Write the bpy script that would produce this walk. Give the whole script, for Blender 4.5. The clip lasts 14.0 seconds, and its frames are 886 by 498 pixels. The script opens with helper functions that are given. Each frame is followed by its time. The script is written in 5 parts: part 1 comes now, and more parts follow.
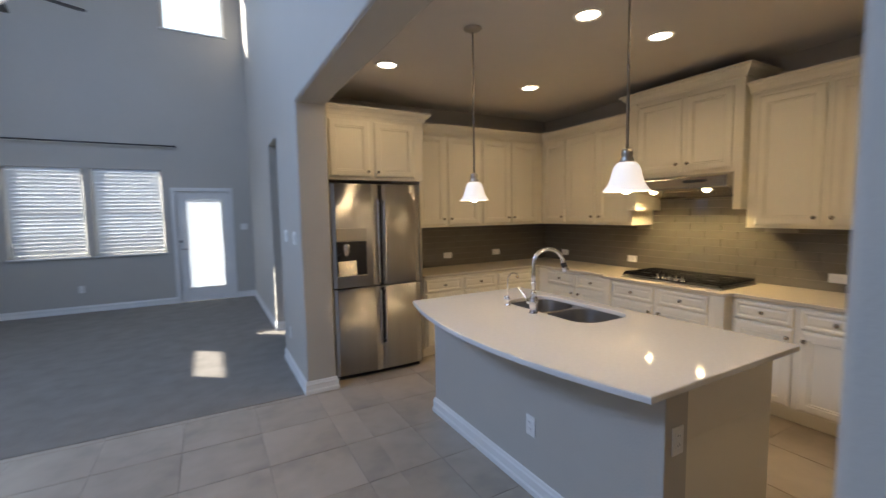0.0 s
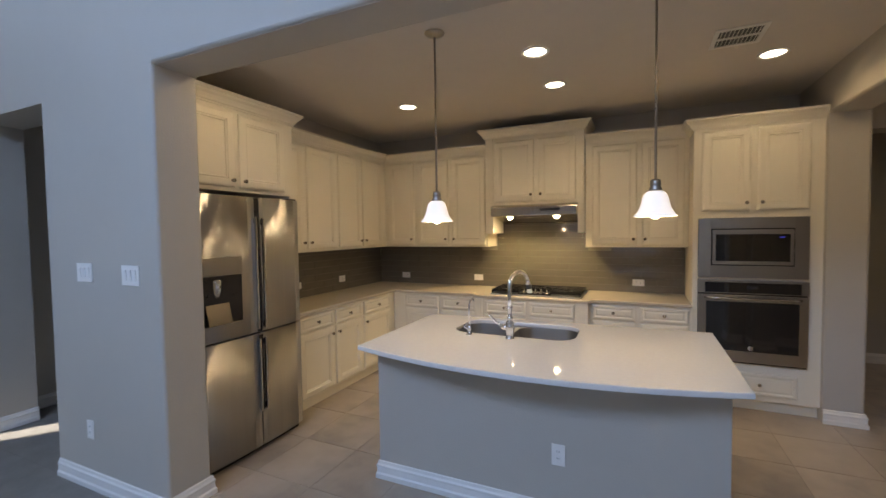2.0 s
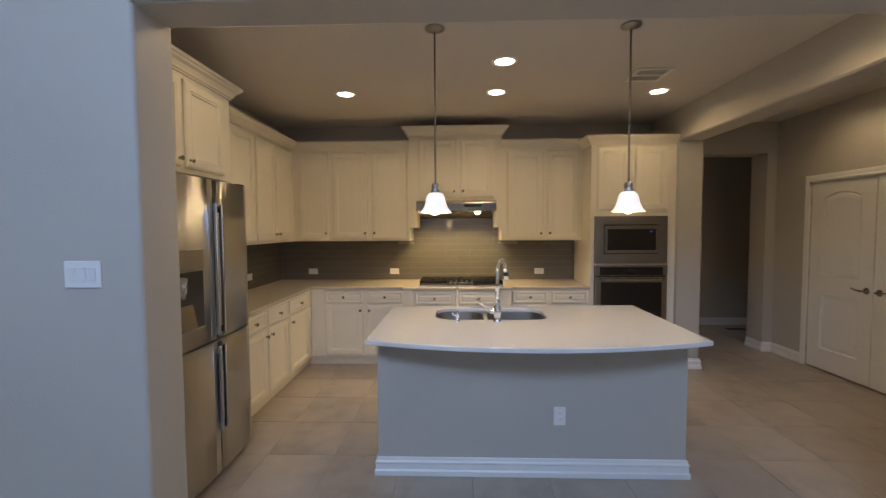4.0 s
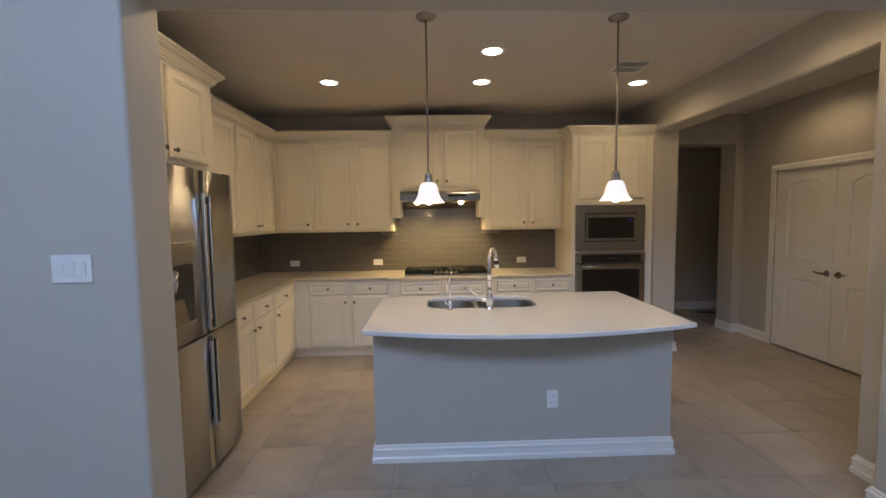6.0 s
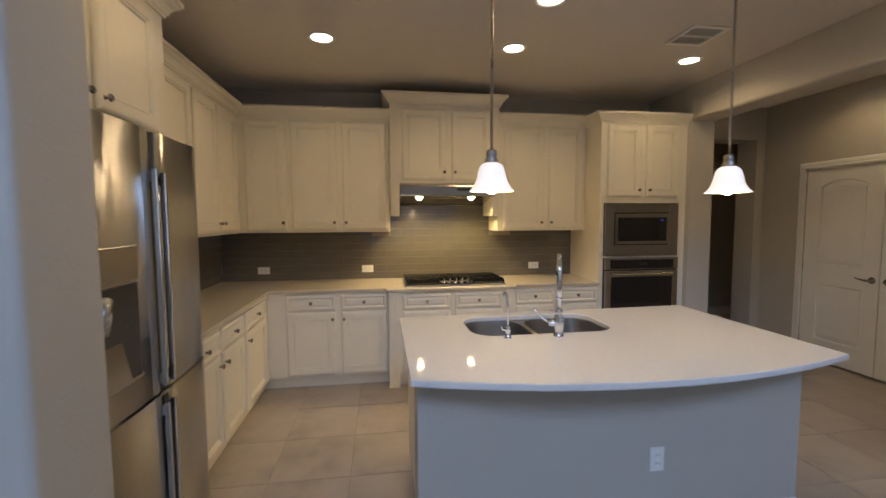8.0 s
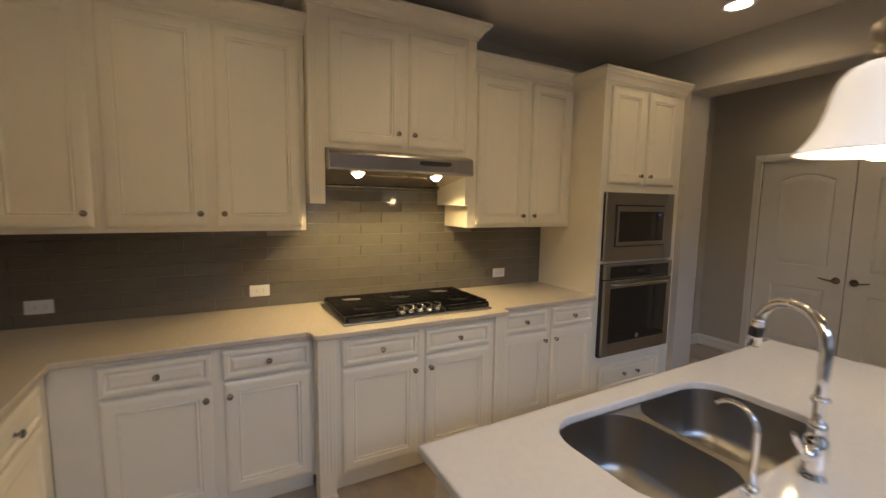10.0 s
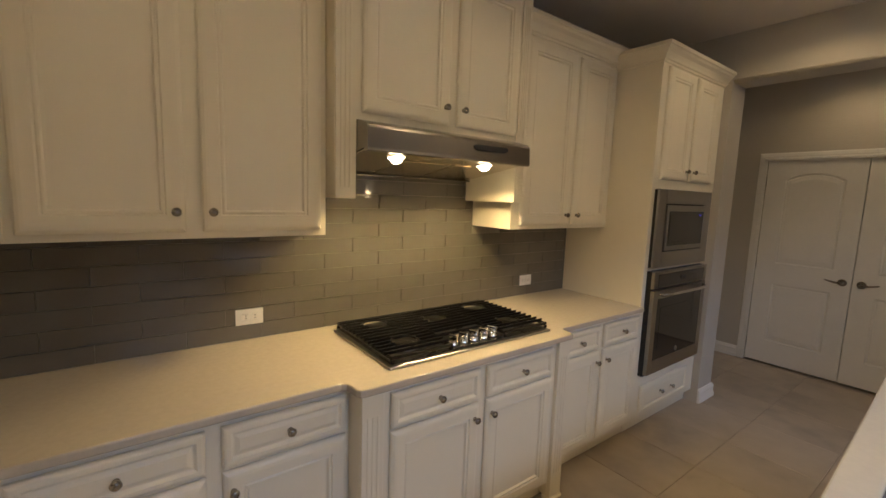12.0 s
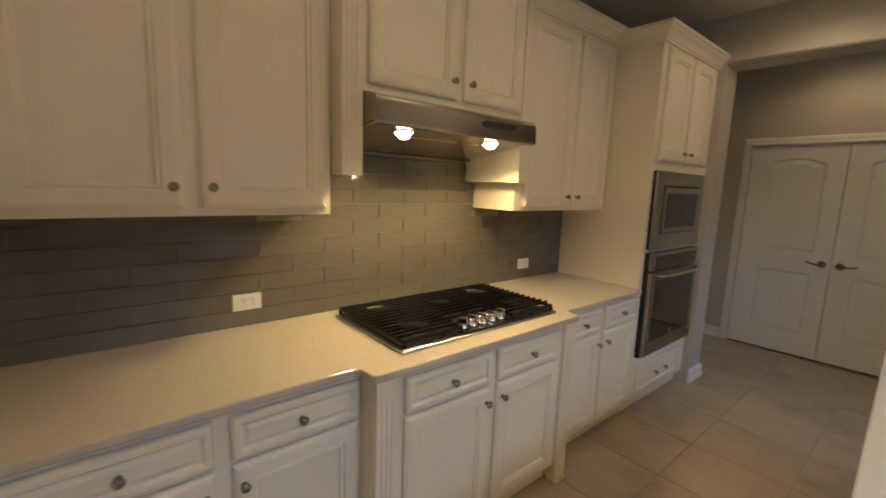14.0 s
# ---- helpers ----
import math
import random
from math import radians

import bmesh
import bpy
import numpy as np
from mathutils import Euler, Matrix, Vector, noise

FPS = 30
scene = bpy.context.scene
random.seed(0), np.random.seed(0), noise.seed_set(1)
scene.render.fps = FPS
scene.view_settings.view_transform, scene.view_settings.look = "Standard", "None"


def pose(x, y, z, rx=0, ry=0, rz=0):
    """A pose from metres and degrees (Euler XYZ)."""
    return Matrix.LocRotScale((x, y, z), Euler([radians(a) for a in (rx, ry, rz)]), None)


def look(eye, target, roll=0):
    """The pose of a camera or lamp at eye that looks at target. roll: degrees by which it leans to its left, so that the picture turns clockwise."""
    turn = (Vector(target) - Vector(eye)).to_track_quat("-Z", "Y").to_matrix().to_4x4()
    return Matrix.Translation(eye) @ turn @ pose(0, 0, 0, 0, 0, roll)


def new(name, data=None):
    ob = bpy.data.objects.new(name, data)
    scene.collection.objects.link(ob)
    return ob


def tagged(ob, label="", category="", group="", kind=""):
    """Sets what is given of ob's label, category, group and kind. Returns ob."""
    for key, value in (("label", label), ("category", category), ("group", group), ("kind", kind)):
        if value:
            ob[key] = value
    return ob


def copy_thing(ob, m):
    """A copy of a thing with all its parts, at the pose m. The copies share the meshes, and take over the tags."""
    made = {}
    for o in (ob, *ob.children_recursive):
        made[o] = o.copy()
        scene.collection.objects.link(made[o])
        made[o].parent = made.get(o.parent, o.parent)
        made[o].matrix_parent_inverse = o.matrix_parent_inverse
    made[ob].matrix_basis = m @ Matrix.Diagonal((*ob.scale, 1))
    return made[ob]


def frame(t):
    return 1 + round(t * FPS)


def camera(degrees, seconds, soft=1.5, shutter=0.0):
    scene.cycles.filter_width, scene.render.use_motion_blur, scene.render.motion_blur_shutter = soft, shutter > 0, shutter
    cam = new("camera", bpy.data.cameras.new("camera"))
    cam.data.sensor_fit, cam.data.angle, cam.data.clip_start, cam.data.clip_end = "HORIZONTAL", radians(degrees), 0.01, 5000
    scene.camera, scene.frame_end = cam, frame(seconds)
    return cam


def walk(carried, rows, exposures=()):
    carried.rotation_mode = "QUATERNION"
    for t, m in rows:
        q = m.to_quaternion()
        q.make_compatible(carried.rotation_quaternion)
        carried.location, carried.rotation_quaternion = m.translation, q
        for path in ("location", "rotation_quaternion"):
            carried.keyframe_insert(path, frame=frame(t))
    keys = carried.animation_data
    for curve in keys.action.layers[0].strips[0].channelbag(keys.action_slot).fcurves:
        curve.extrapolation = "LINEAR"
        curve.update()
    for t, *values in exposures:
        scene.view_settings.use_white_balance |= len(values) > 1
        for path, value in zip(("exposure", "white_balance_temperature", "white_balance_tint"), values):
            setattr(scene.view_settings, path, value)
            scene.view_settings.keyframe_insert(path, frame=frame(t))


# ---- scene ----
cam = camera(92.6, 14.0, soft=1.5, shutter=0.5)
PATH = [
    (0, (-0.027, 0.023, 1.588), (0.939, 1.766, 1.418), -1.0),
    (0.5, (-0.26, 0.365, 1.593), (1.059, 1.859, 1.424), -1.2),
    (0.8, (-0.41, 0.587, 1.611), (1.065, 1.928, 1.449), -0.9),
    (1, (-0.476, 0.697, 1.601), (1.07, 1.957, 1.448), -0.8),
    (1.5, (-0.634, 1.069, 1.613), (1.066, 2.112, 1.464), -0.9),
    (2, (-0.8, 1.408, 1.611), (1.017, 2.239, 1.527), -0.8),
    (2.5, (-0.943, 1.748, 1.599), (0.963, 2.347, 1.511), -1.3),
    (3, (-1.046, 2.061, 1.592), (0.909, 2.47, 1.493), -1.0),
    (3.5, (-1.123, 2.273, 1.565), (0.863, 2.483, 1.461), -0.9),
    (4, (-1.128, 2.428, 1.576), (0.869, 2.493, 1.475), -0.3),
    (4.2, (-1.139, 2.464, 1.591), (0.857, 2.49, 1.478), -0.5),
    (6.5, (-1.147, 2.645, 1.562), (0.845, 2.55, 1.402), -0.1),
    (7, (-0.893, 2.79, 1.544), (1.095, 2.656, 1.362), 1.0),
    (7.2, (-0.798, 2.839, 1.531), (1.191, 2.699, 1.375), 0.3),
    (9.3, (0.829, 3.39, 1.572), (2.694, 2.695, 1.376), 0.2),
    (9.5, (0.998, 3.402, 1.572), (2.833, 2.632, 1.377), -0.1),
    (10, (1.383, 3.444, 1.585), (3.138, 2.509, 1.373), 0.9),
    (10.5, (1.735, 3.493, 1.602), (3.414, 2.43, 1.375), 0.4),
    (11, (2.04, 3.503, 1.583), (3.667, 2.362, 1.355), 1.5),
    (11.5, (2.181, 3.564, 1.599), (3.808, 2.428, 1.348), 1.9),
    (12, (2.226, 3.657, 1.6), (3.811, 2.463, 1.35), 2.0),
    (12.5, (2.212, 3.74, 1.589), (3.8, 2.543, 1.379), 2.2),
    (13, (2.202, 3.783, 1.578), (3.831, 2.642, 1.367), 2.6),
    (13.5, (2.23, 3.783, 1.566), (3.858, 2.647, 1.328), 2.4),
    (14, (2.36, 3.725, 1.549), (3.872, 2.45, 1.251), 2.1),
]
walk(cam, [(t, look(eye, target, roll)) for t, eye, target, roll in PATH], [(0, 1.96), (7.2, 1.96), (9.5, 1.82), (11.5, 1.71), (14, 1.70)])

# ---- world, sun, window light ----
world = bpy.data.worlds.new("world")
scene.world = world
world.use_nodes = True
wn = world.node_tree.nodes
sky = wn.new("ShaderNodeTexSky")
sky.sky_type, sky.sun_disc = "NISHITA", False
SUN_EL = radians(25)
SUN_WAY = Vector((0.787 * math.cos(SUN_EL), -0.617 * math.cos(SUN_EL), -math.sin(SUN_EL)))
sky.sun_elevation = SUN_EL
sky.sun_rotation = math.atan2(-SUN_WAY.x, -SUN_WAY.y)
world.node_tree.links.new(sky.outputs[0], wn["Background"].inputs[0])
wn["Background"].inputs[1].default_value = 0.15
sun = new("sun", bpy.data.lights.new("sun", "SUN"))
sun.data.energy, sun.data.angle, sun.data.color = 5.0, radians(0.5), (1.0, 0.95, 0.86)
sun.matrix_world = look((-20, 20, 15), Vector((-20, 20, 15)) + SUN_WAY)

DAY = (0.42, 0.60, 1.0)
WARM = (1.0, 0.715, 0.385)


def area(name, m, sx, sy, watts, colour, spread=180):
    data = bpy.data.lights.new(name, "AREA")
    data.shape, data.size, data.size_y, data.energy, data.color, data.spread = "RECTANGLE", sx, sy, watts, colour, radians(spread)
    ob = new(name, data)
    ob.matrix_world = m
    return ob


# area lamps added for daylight before the living room's unseen west and south windows
area("daylight_west", look((-4.12, 2.2, 1.75), (0, 2.2, 1.5)), 2.6, 1.7, 2, DAY)
area("daylight_west_upper", look((-4.12, 3.4, 4.6), (0, 3.4, 3.2)), 5.4, 1.8, 86, DAY)
area("daylight_south", look((-1.9, -2.92, 1.75), (-1.9, 0, 1.5)), 2.4, 1.7, 2.5, DAY)
scene.view_settings.exposure = 1.96

# ---- materials ----


def mat(name, colour, rough=0.5, metal=0.0, var=0.08, scale=6.0, bump=0.0, bump_scale=60.0, rvar=0.05, island=False, coat=0.0, spec=0.5, stretch=None):
    """A principled material whose colour and gloss drift at a large and a small scale, with a fine relief."""
    m = bpy.data.materials.new(name)
    m.use_nodes = True
    n, l = m.node_tree.nodes, m.node_tree.links
    b = n["Principled BSDF"]
    b.inputs["Metallic"].default_value = metal
    b.inputs["Coat Weight"].default_value = coat
    b.inputs["Specular IOR Level"].default_value = spec
    co = n.new("ShaderNodeTexCoord")
    src = co.outputs["Object"]
    if stretch:
        mp = n.new("ShaderNodeMapping")
        mp.inputs["Scale"].default_value = stretch
        l.new(src, mp.inputs[0])
        src = mp.outputs[0]
    big, fine = n.new("ShaderNodeTexNoise"), n.new("ShaderNodeTexNoise")
    for t, s in ((big, scale), (fine, scale * 9)):
        t.inputs["Scale"].default_value, t.inputs["Detail"].default_value = s, 4
        l.new(src, t.inputs["Vector"])
    add = n.new("ShaderNodeMath")
    add.operation = "MULTIPLY_ADD"
    l.new(fine.outputs[0], add.inputs[0])
    add.inputs[1].default_value = 0.4
    l.new(big.outputs[0], add.inputs[2])
    ramp = n.new("ShaderNodeMapRange")
    ramp.inputs["From Min"].default_value, ramp.inputs["From Max"].default_value = 0.45, 0.95
    ramp.inputs["To Min"].default_value, ramp.inputs["To Max"].default_value = 1 - var, 1 + var
    l.new(add.outputs[0], ramp.inputs[0])
    val = ramp.outputs[0]
    if island:
        info = n.new("ShaderNodeObjectInfo")
        r2 = n.new("ShaderNodeMapRange")
        r2.inputs["To Min"].default_value, r2.inputs["To Max"].default_value = 0.96, 1.04
        l.new(info.outputs["Random"], r2.inputs[0])
        mu = n.new("ShaderNodeMath")
        mu.operation = "MULTIPLY"
        l.new(val, mu.inputs[0]), l.new(r2.outputs[0], mu.inputs[1])
        val = mu.outputs[0]
    mix = n.new("ShaderNodeVectorMath")
    mix.operation = "SCALE"
    mix.inputs[0].default_value = colour
    l.new(val, mix.inputs["Scale"])
    l.new(mix.outputs[0], b.inputs["Base Color"])
    rr = n.new("ShaderNodeMapRange")
    rr.inputs["From Min"].default_value, rr.inputs["From Max"].default_value = 0.4, 1.0
    rr.inputs["To Min"].default_value, rr.inputs["To Max"].default_value = max(0.02, rough - rvar), min(1, rough + rvar)
    l.new(add.outputs[0], rr.inputs[0])
    l.new(rr.outputs[0], b.inputs["Roughness"])
    if bump:
        t = n.new("ShaderNodeTexNoise")
        t.inputs["Scale"].default_value, t.inputs["Detail"].default_value = bump_scale, 3
        l.new(src, t.inputs["Vector"])
        bp = n.new("ShaderNodeBump")
        bp.inputs["Strength"].default_value, bp.inputs["Distance"].default_value = bump, 0.004
        l.new(t.outputs[0], bp.inputs["Height"])
        l.new(bp.outputs[0], b.inputs["Normal"])
    return m


def glow(name, colour, strength):
    m = bpy.data.materials.new(name)
    m.use_nodes = True
    n = m.node_tree.nodes
    b = n["Principled BSDF"]
    b.inputs["Base Color"].default_value = (*colour, 1)
    b.inputs["Emission Color"].default_value = (*colour, 1)
    b.inputs["Emission Strength"].default_value = strength
    return m


PAINT = mat("wall_paint", (0.50, 0.465, 0.405), 0.62, var=0.03, scale=1.5, bump=0.35, bump_scale=90)
CEIL = mat("ceiling_paint", (0.66, 0.61, 0.545), 0.8, var=0.03, scale=1.2, bump=0.5, bump_scale=70)
TRIM = mat("trim_paint", (0.80, 0.78, 0.74), 0.35, var=0.03, scale=4, bump=0.05)
CAB = mat("cabinet_paint", (0.82, 0.755, 0.612), 0.36, var=0.015, scale=2, bump=0.03, bump_scale=120)
QUARTZ_B = mat("beige_quartz", (0.59, 0.52, 0.40), 0.22, var=0.04, scale=45, rvar=0.015)
QUARTZ = mat("quartz", (0.75, 0.735, 0.705), 0.055, var=0.03, scale=45, rvar=0.015)
STEEL = mat("brushed_steel", (0.46, 0.445, 0.42), 0.33, metal=1.0, var=0.05, scale=3, bump=0.55, bump_scale=10, stretch=(1.7, 1.7, 0.03), rvar=0.03)
POLISHED = mat("polished_steel", (0.62, 0.61, 0.60), 0.12, metal=1.0, var=0.03, scale=5)
STEEL_H = mat("brushed_steel_level", (0.42, 0.40, 0.37), 0.28, metal=1.0, var=0.012, scale=3, stretch=(0.3, 0.3, 60), rvar=0.006)
SINK = mat("sink_steel", (0.36, 0.345, 0.32), 0.34, metal=1.0, var=0.03, scale=8, rvar=0.02)
for steel, turn in ((STEEL, 0.25), (STEEL_H, 0.0)):
    tree = steel.node_tree
    tan = tree.nodes.new("ShaderNodeTangent")
    tan.direction_type, tan.axis = "RADIAL", "Z"
    tree.links.new(tan.outputs[0], tree.nodes["Principled BSDF"].inputs["Tangent"])
    tree.nodes["Principled BSDF"].inputs["Anisotropic"].default_value = 1.0 if turn else 0.55
    tree.nodes["Principled BSDF"].inputs["Anisotropic Rotation"].default_value = turn
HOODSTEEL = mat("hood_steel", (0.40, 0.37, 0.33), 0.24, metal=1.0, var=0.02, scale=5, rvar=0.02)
# pale yellow tint puts the worktop's reflected light into the underside's colour
HOODUNDER_LIT = mat("hood_underside_lit_steel", (0.72, 0.66, 0.55), 0.22, metal=1.0, var=0.03, scale=5, rvar=0.03)
CHROME = mat("chrome", (0.85, 0.85, 0.86), 0.06, metal=1.0, var=0.02, scale=8, rvar=0.02)
NICKEL = mat("satin_nickel", (0.36, 0.335, 0.30), 0.30, metal=1.0, var=0.02, scale=4)
LEVER = mat("aged_nickel_lever", (0.26, 0.23, 0.20), 0.28, metal=1.0, var=0.05, scale=10)
PEWTER = mat("pewter_knob", (0.40, 0.36, 0.31), 0.22, metal=1.0, var=0.12, scale=60)
BLACK = mat("black_enamel", (0.012, 0.011, 0.011), 0.30, var=0.2, scale=12)
IRON = mat("cast_iron", (0.007, 0.0065, 0.006), 0.34, spec=0.16, var=0.25, scale=40, bump=0.3, bump_scale=300)
DARKGLASS = mat("oven_glass", (0.012, 0.012, 0.013), 0.05, var=0.1, scale=4, rvar=0.01)
DARKGLASS.node_tree.nodes["Principled BSDF"].inputs["IOR"].default_value = 1.65
RUBBER = mat("dark_plastic", (0.03, 0.03, 0.032), 0.45, var=0.1, scale=20)
PLASTIC = mat("white_plastic", (0.82, 0.80, 0.76), 0.32, var=0.02, scale=30)
SPLASH = mat("glazed_tile", (0.152, 0.137, 0.110), 0.06, var=0.05, scale=9, bump=0.06, bump_scale=14, rvar=0.03, island=True)
GROUT = mat("splash_grout", (0.25, 0.226, 0.183), 0.8, var=0.1, scale=40, bump=0.3, bump_scale=300)
FGROUT = mat("floor_grout", (0.325, 0.283, 0.235), 0.85, var=0.15, scale=30, bump=0.3, bump_scale=200)
CARPET = mat("carpet", (0.27, 0.243, 0.212), 0.95, var=0.12, scale=5, bump=1.0, bump_scale=170, spec=0.1)
BLIND = mat("blind_slat", (0.78, 0.79, 0.80), 0.5, var=0.03, scale=12)
n_, l_ = BLIND.node_tree.nodes, BLIND.node_tree.links
thin, blend = n_.new("ShaderNodeBsdfTranslucent"), n_.new("ShaderNodeMixShader")
thin.inputs["Color"].default_value, blend.inputs[0].default_value = (0.86, 0.89, 0.92, 1), 0.035
l_.new(n_["Principled BSDF"].outputs[0], blend.inputs[1]), l_.new(thin.outputs[0], blend.inputs[2])
l_.new(blend.outputs[0], n_["Material Output"].inputs[0])
DOORBLIND = BLIND.copy()
DOORBLIND.name = "thin_roller_blind"
for nd in DOORBLIND.node_tree.nodes:
    if nd.type == "MIX_SHADER":
        nd.inputs[0].default_value = 0.45
RODBLACK = mat("black_rod", (0.012, 0.012, 0.014), 0.4, var=0.1, scale=20)
WALNUT = mat("fan_blade_wood", (0.045, 0.028, 0.020), 0.45, var=0.3, scale=6, stretch=(8, 1, 1))
SHADE = glow("lit_frosted_glass", (1.0, 0.94, 0.88), 0.14)
BULB = glow("lit_lamp", (1.0, 0.86, 0.66), 3.0)
HOODBULB = glow("lit_halogen", (1.0, 0.80, 0.48), 8.0)
CLOCK = glow("clock_digits", (0.06, 0.06, 0.6), 0.1)


def tile_material():
    """Matt-glazed porcelain in beige grey with soft dark clouds and veins, different on every tile."""
    m = mat("floor_tile", (0.36, 0.305, 0.25), 0.30, var=0.0, scale=3, rvar=0.03)
    n, l = m.node_tree.nodes, m.node_tree.links
    b = n["Principled BSDF"]
    info, co = n.new("ShaderNodeObjectInfo"), n.new("ShaderNodeTexCoord")
    off = n.new("ShaderNodeVectorMath")
    off.operation = "MULTIPLY_ADD"
    off.inputs[0].default_value = (37, 53, 11)
    l.new(info.outputs["Random"], off.inputs[1])
    l.new(co.outputs["Object"], off.inputs[2])
    cloud, vein, speck = n.new("ShaderNodeTexNoise"), n.new("ShaderNodeTexNoise"), n.new("ShaderNodeTexNoise")
    for t, s, d, dist in ((cloud, 2.2, 2.5, 0.3), (vein, 7.0, 3, 0.4), (speck, 60, 2, 0)):
        t.inputs["Scale"].default_value, t.inputs["Detail"].default_value, t.inputs["Distortion"].default_value = s, d, dist
        l.new(off.outputs[0], t.inputs["Vector"])
    ramp = n.new("ShaderNodeValToRGB")
    e = ramp.color_ramp.elements
    e[0].position, e[0].color = 0.33, (0.315, 0.268, 0.22, 1)
    e[1].position, e[1].color = 0.66, (0.47, 0.40, 0.32, 1)
    mid = e.new(0.48)
    mid.color = (0.41, 0.345, 0.272, 1)
    k = n.new("ShaderNodeMath")
    k.operation = "MULTIPLY_ADD"
    k.inputs[1].default_value = 0.36
    l.new(vein.outputs[0], k.inputs[0])
    h = n.new("ShaderNodeMath")
    h.operation = "MULTIPLY"
    h.inputs[1].default_value = 0.64
    l.new(cloud.outputs[0], h.inputs[0])
    l.new(h.outputs[0], k.inputs[2])
    l.new(k.outputs[0], ramp.inputs[0])
    r2 = n.new("ShaderNodeMapRange")
    r2.inputs["To Min"].default_value, r2.inputs["To Max"].default_value = 0.965, 1.035
    l.new(info.outputs["Random"], r2.inputs[0])
    sc = n.new("ShaderNodeVectorMath")
    sc.operation = "SCALE"
    l.new(ramp.outputs[0], sc.inputs[0]), l.new(r2.outputs[0], sc.inputs["Scale"])
    l.new(sc.outputs[0], b.inputs["Base Color"])
    return m


TILE = tile_material()


def glass_material():
    """Clear pane: see-through with a little mirror gloss that grows at grazing angles."""
    m = bpy.data.materials.new("window_glass")
    m.use_nodes = True
    n, l = m.node_tree.nodes, m.node_tree.links
    n.remove(n["Principled BSDF"])
    clear, gloss, mix, fr = n.new("ShaderNodeBsdfTransparent"), n.new("ShaderNodeBsdfGlossy"), n.new("ShaderNodeMixShader"), n.new("ShaderNodeFresnel")
    gloss.inputs["Roughness"].default_value = 0.02
    fr.inputs["IOR"].default_value = 1.3
    l.new(fr.outputs[0], mix.inputs[0]), l.new(clear.outputs[0], mix.inputs[1]), l.new(gloss.outputs[0], mix.inputs[2])
    l.new(mix.outputs[0], n["Material Output"].inputs[0])
    return m


GLASS = glass_material()

# ---- mesh helpers ----


def quad_box(bm, lo, hi):
    (x0, y0, z0), (x1, y1, z1) = lo, hi
    v = [bm.verts.new(p) for p in ((x0, y0, z0), (x1, y0, z0), (x1, y1, z0), (x0, y1, z0), (x0, y0, z1), (x1, y0, z1), (x1, y1, z1), (x0, y1, z1))]
    for f in ((3, 2, 1, 0), (4, 5, 6, 7), (0, 1, 5, 4), (1, 2, 6, 5), (2, 3, 7, 6), (3, 0, 4, 7)):
        bm.faces.new([v[i] for i in f])
    return v


def box(lo, hi, bev=0.0, seg=2, bm=None):
    """A box, its edges rounded by bev, added to bm or to a new bmesh."""
    lo, hi = [min(a, b) for a, b in zip(lo, hi)], [max(a, b) for a, b in zip(lo, hi)]
    t = bmesh.new()
    quad_box(t, lo, hi)
    if bev:
        bmesh.ops.bevel(t, geom=t.edges[:], offset=bev, segments=seg, affect="EDGES", profile=0.5)
    if bm is None:
        return t
    join(bm, t)
    return bm


def join(bm, t, m=None):
    vs = {v: bm.verts.new(m @ v.co if m else v.co) for v in t.verts}
    for f in t.faces:
        g = bm.faces.new([vs[v] for v in f.verts])
        g.smooth = f.smooth
    t.free()
    return bm


def lathe(profile, n=24, bm=None, m=None):
    """Revolves (radius, height) pairs about z."""
    t = bmesh.new()
    rings = []
    for r, z in profile:
        if r < 1e-6:
            rings.append([t.verts.new((0, 0, z))])
        else:
            rings.append([t.verts.new((r * math.cos(2 * math.pi * i / n), r * math.sin(2 * math.pi * i / n), z)) for i in range(n)])
    for a, b in zip(rings, rings[1:]):
        for i in range(n):
            j = (i + 1) % n
            c = [a[i % len(a)], a[j % len(a)], b[j % len(b)], b[i % len(b)]]
            c = list(dict.fromkeys(c))
            if len(c) > 2:
                f = t.faces.new(c)
                f.smooth = True
    return join(bm if bm else bmesh.new(), t, m)


def tube(points, r, n=12, bm=None, caps=True):
    """A round bar along points; r is a number or one number a point."""
    bm = bm or bmesh.new()
    pts = [Vector(p) for p in points]
    rs = r if isinstance(r, (list, tuple)) else [r] * len(pts)
    rings, up = [], None
    for i, p in enumerate(pts):
        d = (pts[min(i + 1, len(pts) - 1)] - pts[max(i - 1, 0)]).normalized()
        if up is None:
            up = Vector((0, 0, 1)) if abs(d.z) < 0.9 else Vector((1, 0, 0))
        a = (up - d * up.dot(d)).normalized()
        b = d.cross(a)
        up = a
        rings.append([bm.verts.new(p + rs[i] * (math.cos(2 * math.pi * k / n) * a + math.sin(2 * math.pi * k / n) * b)) for k in range(n)])
    for a, b in zip(rings, rings[1:]):
        for k in range(n):
            f = bm.faces.new([a[k], a[(k + 1) % n], b[(k + 1) % n], b[k]])
            f.smooth = True
    if caps:
        bm.faces.new(rings[0][::-1]), bm.faces.new(rings[-1])
    return bm


def offset_poly(pts, d):
    """A closed counter-clockwise outline moved inwards by d."""
    out, n = [], len(pts)
    for i in range(n):
        p, a, b = Vector(pts[i]), Vector(pts[i - 1]), Vector(pts[(i + 1) % n])
        u, v = (p - a).normalized(), (b - p).normalized()
        nu, nv = Vector((-u.y, u.x)), Vector((-v.y, v.x))
        k = (nu + nv)
        out.append(p + k * (d / max(0.2, 1 + nu.dot(nv))))
    return out


